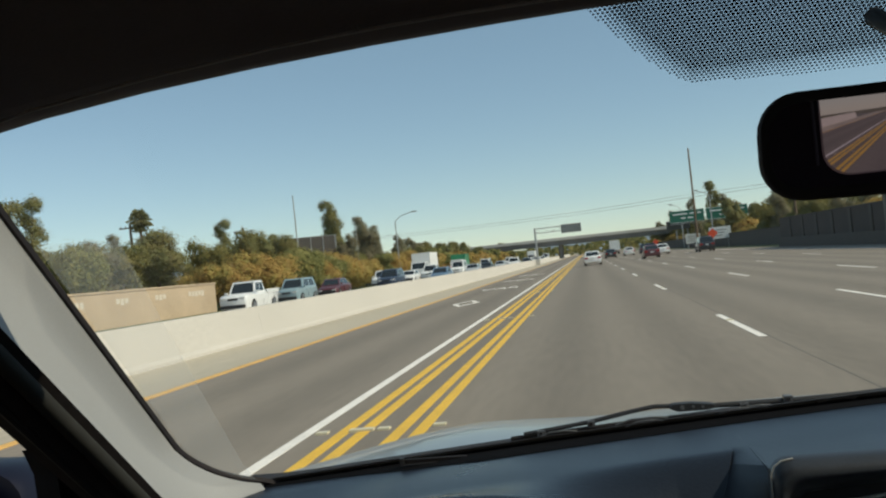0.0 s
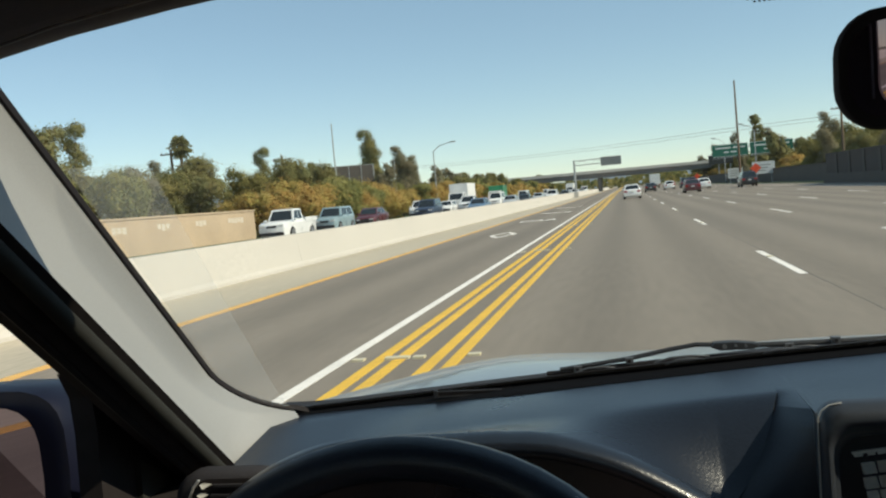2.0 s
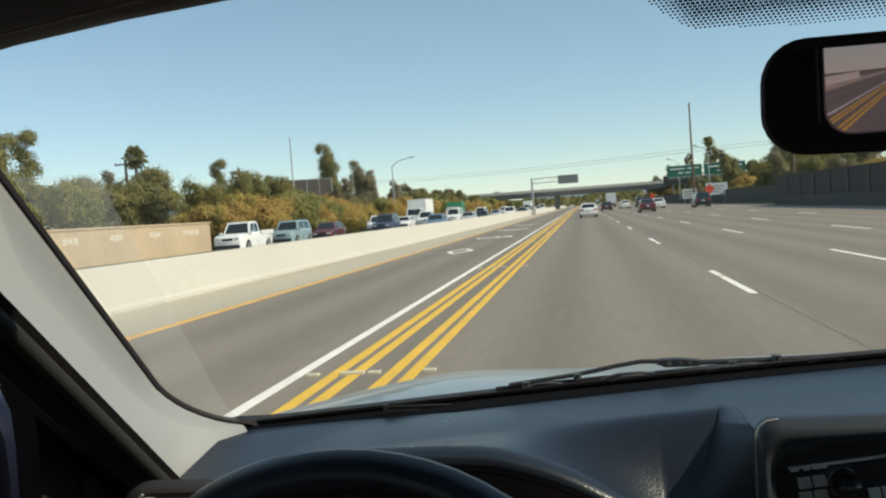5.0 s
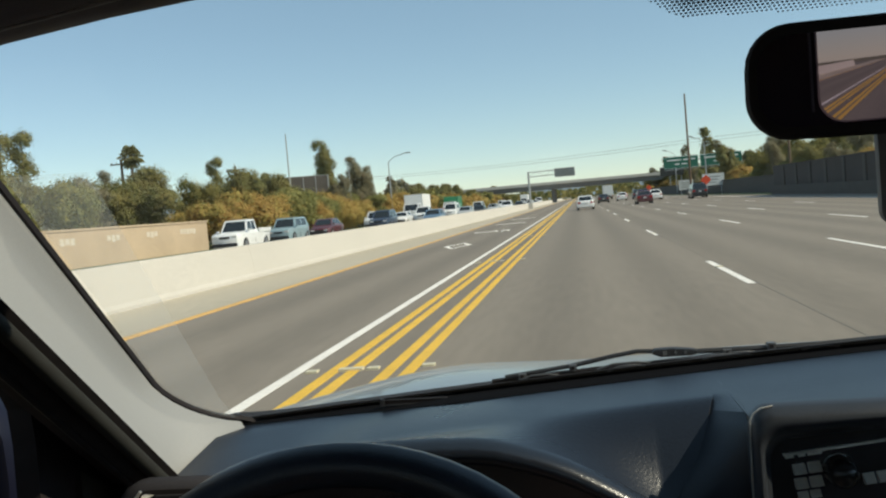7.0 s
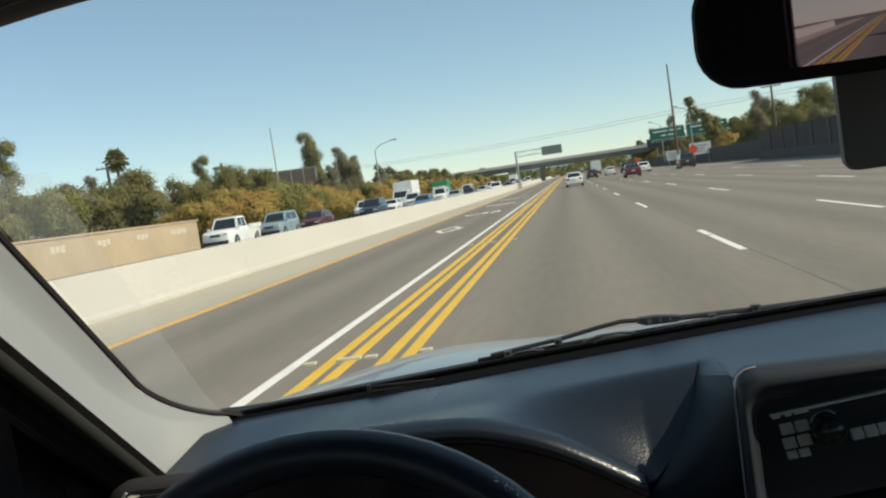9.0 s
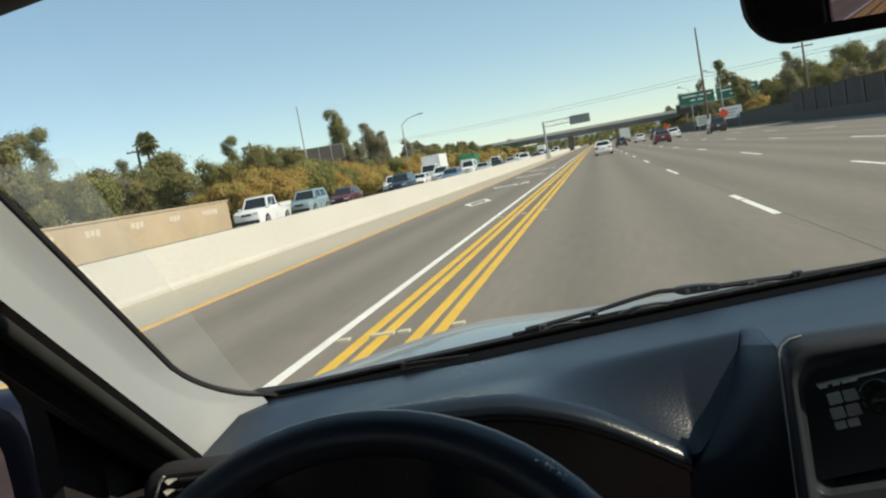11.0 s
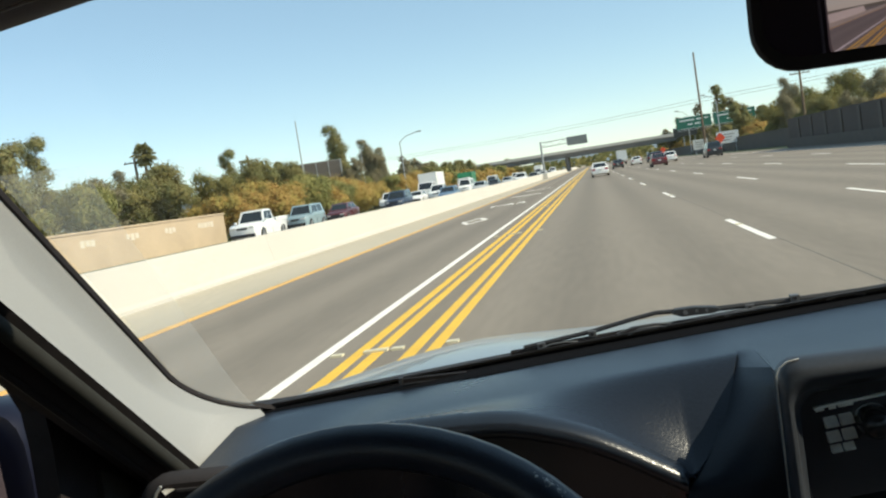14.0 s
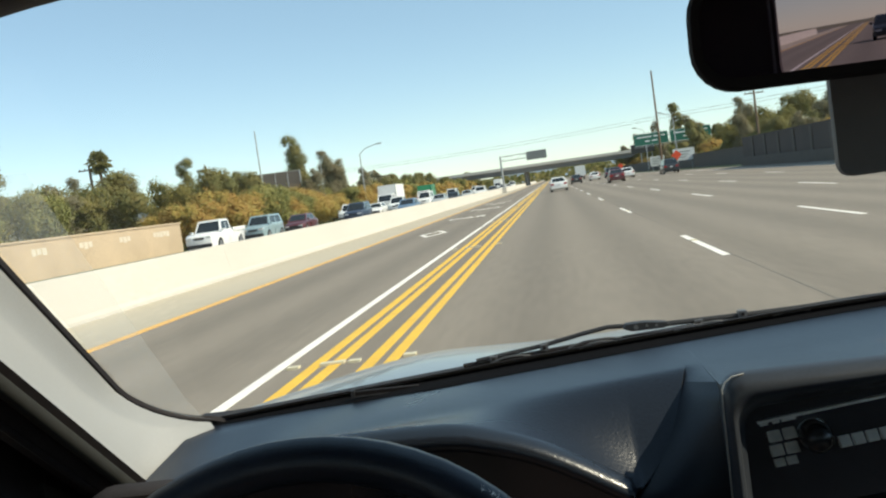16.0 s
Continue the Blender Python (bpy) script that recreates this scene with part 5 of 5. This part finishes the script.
for r_ in range(2):
    for c_ in range(2):
        xa, za = 0.1738 + c_ * .0128 - r_ * .0006, 1.0842 - r_ * .0128
        part("button", key_cap(xa, za, xa + .0110, za + .0108, .0085), M_BUTTON, radio)
for c_ in range(2):
    part("button", key_cap(0.174 + c_ * .0105, 1.0622, 0.1828 + c_ * .0105, 1.0676, .004), M_BUTTON, radio)
for x0, x1 in ((0.1695, 0.1765), (0.1805, 0.1865), (0.1885, 0.2005)):
    part("marking", box(x0, 0.7985, 1.0985, x1, 0.801, 1.1002), M_BUTTON, radio, "small pale marking that cannot be read")
knob = part("knob", loft([[(0.2115 + r * math.cos(a), yy, 1.083 + r * math.sin(a)) for a in [2 * math.pi * i / 28 for i in range(28)]] for yy, r in ((.800, .0138), (.786, .0132), (.779, .0118), (.775, .0092), (.773, .005), (.7725, .001))]), M_KNOB, radio, "glossy dark domed volume knob", smooth=True)
part("knob_ring", cylinder((0.2115, 0.7985, 1.083), (0, 1, 0), 0.0146, 0.003, 28), M_CHROME, knob)
for k in range(6):
    part("preset_button", key_cap(0.230 + k * .0115, 1.0672, 0.2398 + k * .0115, 1.0758, .005), M_BUTTON, radio)
part("radio_rim", box(0.168, 0.796, 1.1015, 0.33, 0.801, 1.1035), M_BUTTON, radio)

# steering wheel
whl = new("steering_wheel")
whl.parent = car
whl["label"] = "dark leather steering wheel with worn spot"
TI = radians(25)
wc = Vector((-0.1716, 0.4974, 0.9955 + ZC))
RW = 0.1944
wx, wz, wy = Vector((1, 0, 0)), Vector((0, math.sin(TI), math.cos(TI))), Vector((0, -math.cos(TI), math.sin(TI)))
rr_ = []
for i in range(64):
    a = 2 * math.pi * i / 64
    d = wx * math.cos(a) + wz * math.sin(a)
    rr_.append([wc + d * (RW + 0.0155 * math.cos(b)) + wy * (0.0145 * math.sin(b)) for b in [2 * math.pi * k / 12 for k in range(12)]])
bm = loft(rr_ + [rr_[0]], caps=False)
bmesh.ops.remove_doubles(bm, verts=bm.verts, dist=1e-5)
part("rim", bm, M_WHEEL, whl, "leather rim", smooth=True)
part("hub", cylinder(wc - wy * 0.03, wy, 0.075, 0.05, 28), M_BLACKPLAS, whl, smooth=True, bevel=0.01)
for a in (0.15, math.pi - 0.15, 1.5 * math.pi):
    d = wx * math.cos(a) + wz * math.sin(a)
    part("spoke", tube([wc + d * 0.06 - wy * .02, wc + d * (RW - 0.005)], 0.017, 10), M_BLACKPLAS, whl, smooth=True)
part("column_shroud", tube([wc - wy * 0.05, wc - wy * 0.35], 0.06, 16), M_BLACKPLAS, whl, smooth=True)

# rear-view mirror
mir = new("rear_view_mirror")
mir.parent = car
mir["label"] = "black rear-view mirror on the windshield"
MN = Vector((-0.170, -0.984, -0.058)).normalized()
MX = Vector((0, 0, 1)).cross(MN).normalized()
MX = MX if MX.x > 0 else -MX
MZ = MX.cross(MN).normalized()
MZ = MZ if MZ.z > 0 else -MZ
MX, MZ = (MX - MZ * 0.035).normalized(), (MZ + MX * 0.035).normalized()
mc = Vector((0.1795, 0.345, 1.3757 + ZC))


def mirror_outline(w, h, r, d):
    return [mc + MX * x + MZ * z + MN * d for x, z in rounded(-w, -h, w, h, r, 6)]


part("housing", loft([mirror_outline(.08, .014, .008, -.032), mirror_outline(.097, .020, .0135, -.022), mirror_outline(.105, .0224, .0165, -.006), mirror_outline(.105, .0224, .0165, .004), mirror_outline(.1035, .0212, .0155, .007)]), M_SEAL, mir, "black plastic housing", smooth=True)
bm = bmesh.new()
bm.faces.new([bm.verts.new(p) for p in [mc + MX * x + MZ * z + MN * .0082 for x, z in rounded(-.1005, -.0175, .1005, .0175, .0125, 6)]])
part("mirror_glass", bm, M_MIRROR, mir, "mirror glass showing the road behind")
part("dimmer_tab", box(mc.x - .010, mc.y - .012, mc.z - .030, mc.x + .010, mc.y - .002, mc.z - .018), M_BLACKPLAS, mir, bevel=.004)
part("stem", tube([Vector((0.175, 0.372, 1.385 + ZC)), Vector((0.18, 0.42, 1.415 + ZC)), Vector((0.19, 0.555, 1.470 + ZC))], 0.006, 10), M_BLACKPLAS, mir, smooth=True)
part("ball_joint", loft([[(0.126 + 0.0105 * math.cos(e) * math.cos(q), 0.366 + 0.0105 * math.cos(e) * math.sin(q), 1.3925 + ZC + 0.0098 * math.sin(e)) for q in [2 * math.pi * i / 20 for i in range(20)]] for e in [radians(d) for d in (-40, -15, 10, 30, 50, 70, 86)]]), M_KNOBBLACK, mir, "glossy black ball joint", smooth=True)
part("grey_card", loft([[(x, yy, z + ZC) for x, z in rounded(0.141, 1.317, 0.25, 1.372, .006)] for yy in (0.416, 0.421)]), M_CARD, car, "dark grey card hanging below the mirror")

# hood, cowl and wipers
def hood_z(x, y):
    xx = x if x < MID else 2 * MID - x
    crest = 1.047 + 0.007 * math.exp(-((xx + 0.22) / 0.17) ** 2) - 0.25 * max(0.0, -0.2 - xx) ** 1.5 + 0.006 * smooth01((xx + .1) / .4)
    crest += 0.006 * smooth01((x + 0.03) / 0.45) * smooth01((0.95 - x) / 0.45)
    return crest - 0.188 * (y - 1.6) - 0.22 * (y - 1.6) ** 2


rows_ = []
for i in range(41):
    x = -0.68 + (2 * MID + 1.36) * i / 40
    rows_.append([(x, y, hood_z(x, y) + ZC) for y in [1.12 + 1.1 * j / 20 for j in range(21)]])
hood = part("hood", loft(rows_, closed=False), M_HOOD_SKY, car, "pale blue-grey hood bright with the sky", smooth=True)
rows_ = []
for i in range(41):
    u = -0.50 + 1.5 * i / 40
    e = on_glass(u, base_v(max(u, -.44)) - 0.008, 0.008)
    rows_.append([e + Vector((0, -0.01, 0.001)), e, e + Vector((0, 0.05, -0.012)), e + Vector((0, 0.12, -0.02)), e + Vector((0, 0.16, -0.08))])
cowl = part("cowl_panel", loft(rows_, closed=False), M_SEAL, car, "black cowl panel below the glass", smooth=True)
slot = part("cowl_slot", box(-0.238, 1.006, 1.1165 + ZC, -0.162, 1.010, 1.1225 + ZC), M_SEAL, cowl, bevel=.001)
for za, zb in ((1.1168, 1.1178), (1.1228, 1.1222)):
    part("slot_rail", tube([(-0.236, 1.004, za + ZC), (-0.162, 1.004, zb + ZC)], 0.0009, 8), M_BLACKPLAS, slot, smooth=True)
part("slot_clip", box(-0.2415, 1.002, 1.1158 + ZC, -0.2370, 1.007, 1.1245 + ZC), M_BLACKPLAS, slot, bevel=.001)
wip = new("wiper")
wip.parent = car
wip["label"] = "black windshield wiper resting at the glass foot"
part("wiper_arm", tube([(-0.094, 1.02, 1.139 + ZC), (-0.015, 1.02, 1.148 + ZC), (0.03, 1.02, 1.156 + ZC), (0.058, 1.02, 1.160 + ZC), (0.095, 1.02, 1.158 + ZC)], 0.0026, 8), M_BLACKPLAS, wip, smooth=True)
part("wiper_arm", tube([(0.095, 1.02, 1.156 + ZC), (0.206, 1.02, 1.1555 + ZC), (0.335, 1.02, 1.157 + ZC), (0.6, 1.04, 1.161 + ZC)], 0.003, 8), M_BLACKPLAS, wip, smooth=True)
part("blade", tube([(-0.11, 1.025, 1.134 + ZC), (0.05, 1.015, 1.146 + ZC), (0.30, 1.01, 1.150 + ZC), (0.5, 1.01, 1.156 + ZC)], 0.0028, 6), M_SEAL, wip)
joint = part("wiper_joint", loft([[(x, yy, z + ZC) for x, z in ((0.074, 1.1575), (0.084, 1.1535), (0.118, 1.1535), (0.126, 1.1555), (0.122, 1.1595), (0.098, 1.1622), (0.078, 1.1620))] for yy in (1.010, 1.024)]), M_BLACKPLAS, wip, bevel=0.0012)
for xx, zz, r in ((0.0885, 1.1578, .0026), (0.1005, 1.1582, .0016), (0.111, 1.1575, .0016)):
    part("joint_pin", cylinder((xx, 1.0095, zz + ZC), (0, 1, 0), r, 0.002, 12), M_WIPERGREY, joint)
# curved claw bridges between the arm and the blade
for x0, x1, z0, z1 in ((-0.075, -0.032, 1.1365, 1.1405), (0.012, 0.072, 1.1435, 1.1485), (0.024, 0.066, 1.1405, 1.1455), (0.128, 0.182, 1.1475, 1.1515), (0.150, 0.188, 1.1505, 1.1530), (0.235, 0.275, 1.1515, 1.1540)):
    part("blade_bridge", tube([(x0, 1.012, z0 + ZC), (x0 + .3 * (x1 - x0), 1.010, z0 + .75 * (z1 - z0) + .0016 + ZC), (x0 + .7 * (x1 - x0), 1.010, z1 + .0014 + ZC), (x1, 1.012, z1 - .0006 + ZC)], 0.0011, 6), M_WIPERGREY, wip, smooth=True)
for xx, zz in ((-0.0735, 1.1395), (-0.015, 1.1465), (0.157, 1.1535), (0.2045, 1.1578)):
    clip = part("wiper_clip", box(xx - .0045, 1.013, zz - .0036 + ZC, xx + .0045, 1.024, zz + .0034 + ZC), M_WIPERGREY, wip, bevel=.0012)
    part("clip_slot", box(xx - .0020, 1.0122, zz - .0020 + ZC, xx + .0016, 1.0135, zz + .0018 + ZC), M_SEAL, clip)

# outside of the car: fenders, sills, bumpers, wheels
for sg in (-1, 1):
    xo = MID + sg * 0.93
    xi = MID + sg * 0.86
    a0, a1 = min(xo, xi), max(xo, xi)
    part("fender", extrude_x([(1.10, 0.45), (1.10, 1.02), (1.7, 0.98), (2.2, 0.86), (2.35, 0.6), (2.3, 0.45)], a0, a1), M_DOORMIRROR, car, "dark blue front fender", bevel=0.02)
    part("sill", box(a0, -2.0, 0.28, a1, 1.1, 0.45), M_DOORMIRROR, car, bevel=0.02)
    part("door_skin", box(a0, -1.95, 0.45, a1 - 0.01, 1.09, 1.18), M_DOORMIRROR, car, "dark blue door", bevel=0.02)
    for yy in (1.72, -1.45):
        w_ = part("wheel", cylinder((0, 0, 0), (1, 0, 0), 0.34, 0.22, 24), M_TYRE, car, smooth=True)
        w_.location = (MID + sg * 0.80, yy, 0.34)
        part("rim", cylinder((sg * .108, 0, 0), (1, 0, 0), 0.21, 0.02, 18), M_RIM, w_)
part("front_bumper", box(MID - 0.9, 2.22, 0.32, MID + 0.9, 2.42, 0.78), M_DOORMIRROR, car, "dark blue front bumper", bevel=0.05)
part("rear_bumper", box(MID - 0.9, -2.12, 0.35, MID + 0.9, -1.97, 0.75), M_DOORMIRROR, car, "dark blue rear bumper", bevel=0.04)
part("underbody", box(MID - 0.84, -1.9, 0.26, MID + 0.84, 2.25, 0.36), M_BLACKPLAS, car)

# worn flecks on the wheel's leather
rg = random.Random(77)
vs, fs = [], []
for i in range(60):
    a = radians(rg.gauss(50.5, 1.5))
    b = radians(rg.gauss(48, 5))
    d = wx * math.cos(a) + wz * math.sin(a)
    c = wc + d * (RW + 0.0158 * math.cos(b)) + wy * (0.0149 * math.sin(b))
    nn = (d * math.cos(b) + wy * math.sin(b)).normalized()
    t1 = nn.orthogonal().normalized()
    t2 = nn.cross(t1)
    q = rg.uniform(0, 6.28)
    e1 = t1 * math.cos(q) + t2 * math.sin(q)
    e2 = nn.cross(e1)
    s_, w_ = rg.uniform(.0003, .0008), rg.uniform(.0001, .00022)
    k = len(vs)
    vs += [c - e1 * s_, c + e2 * w_, c + e1 * s_, c - e2 * w_]
    fs.append((k, k + 1, k + 2, k + 3))
flecks = mesh_ob("worn_flecks", vs, fs, M_BUTTON, whl, "pale worn flecks")
tagged(flecks, kind="stuff")

# tailgate with its window, seen in the mirror
to, ti = rounded(XL, 0.30, XRR, 1.60, .05, 6), rounded(-0.105, 1.215, 0.605, 1.535, .07, 6)
bm = bmesh.new()
vl = [[bm.verts.new((x, yy, z + ZC)) for x, z in pts] for pts, yy in ((to, -1.96), (to, -1.90), (ti, -1.90), (ti, -1.96))]
for a, b in zip(vl, vl[1:] + vl[:1]):
    for i in range(len(a)):
        j = (i + 1) % len(a)
        bm.faces.new((a[i], a[j], b[j], b[i]))
part("tailgate", bm, M_HEADLINER, car, "dark lined tailgate with a window", smooth=True)
part("tailgate_trim", tube([(-0.118, -1.895, 1.25 + ZC), (-0.118, -1.895, 1.52 + ZC)], 0.004, 6), M_RIMGREY, car, "thin pale edge of the rear trim")
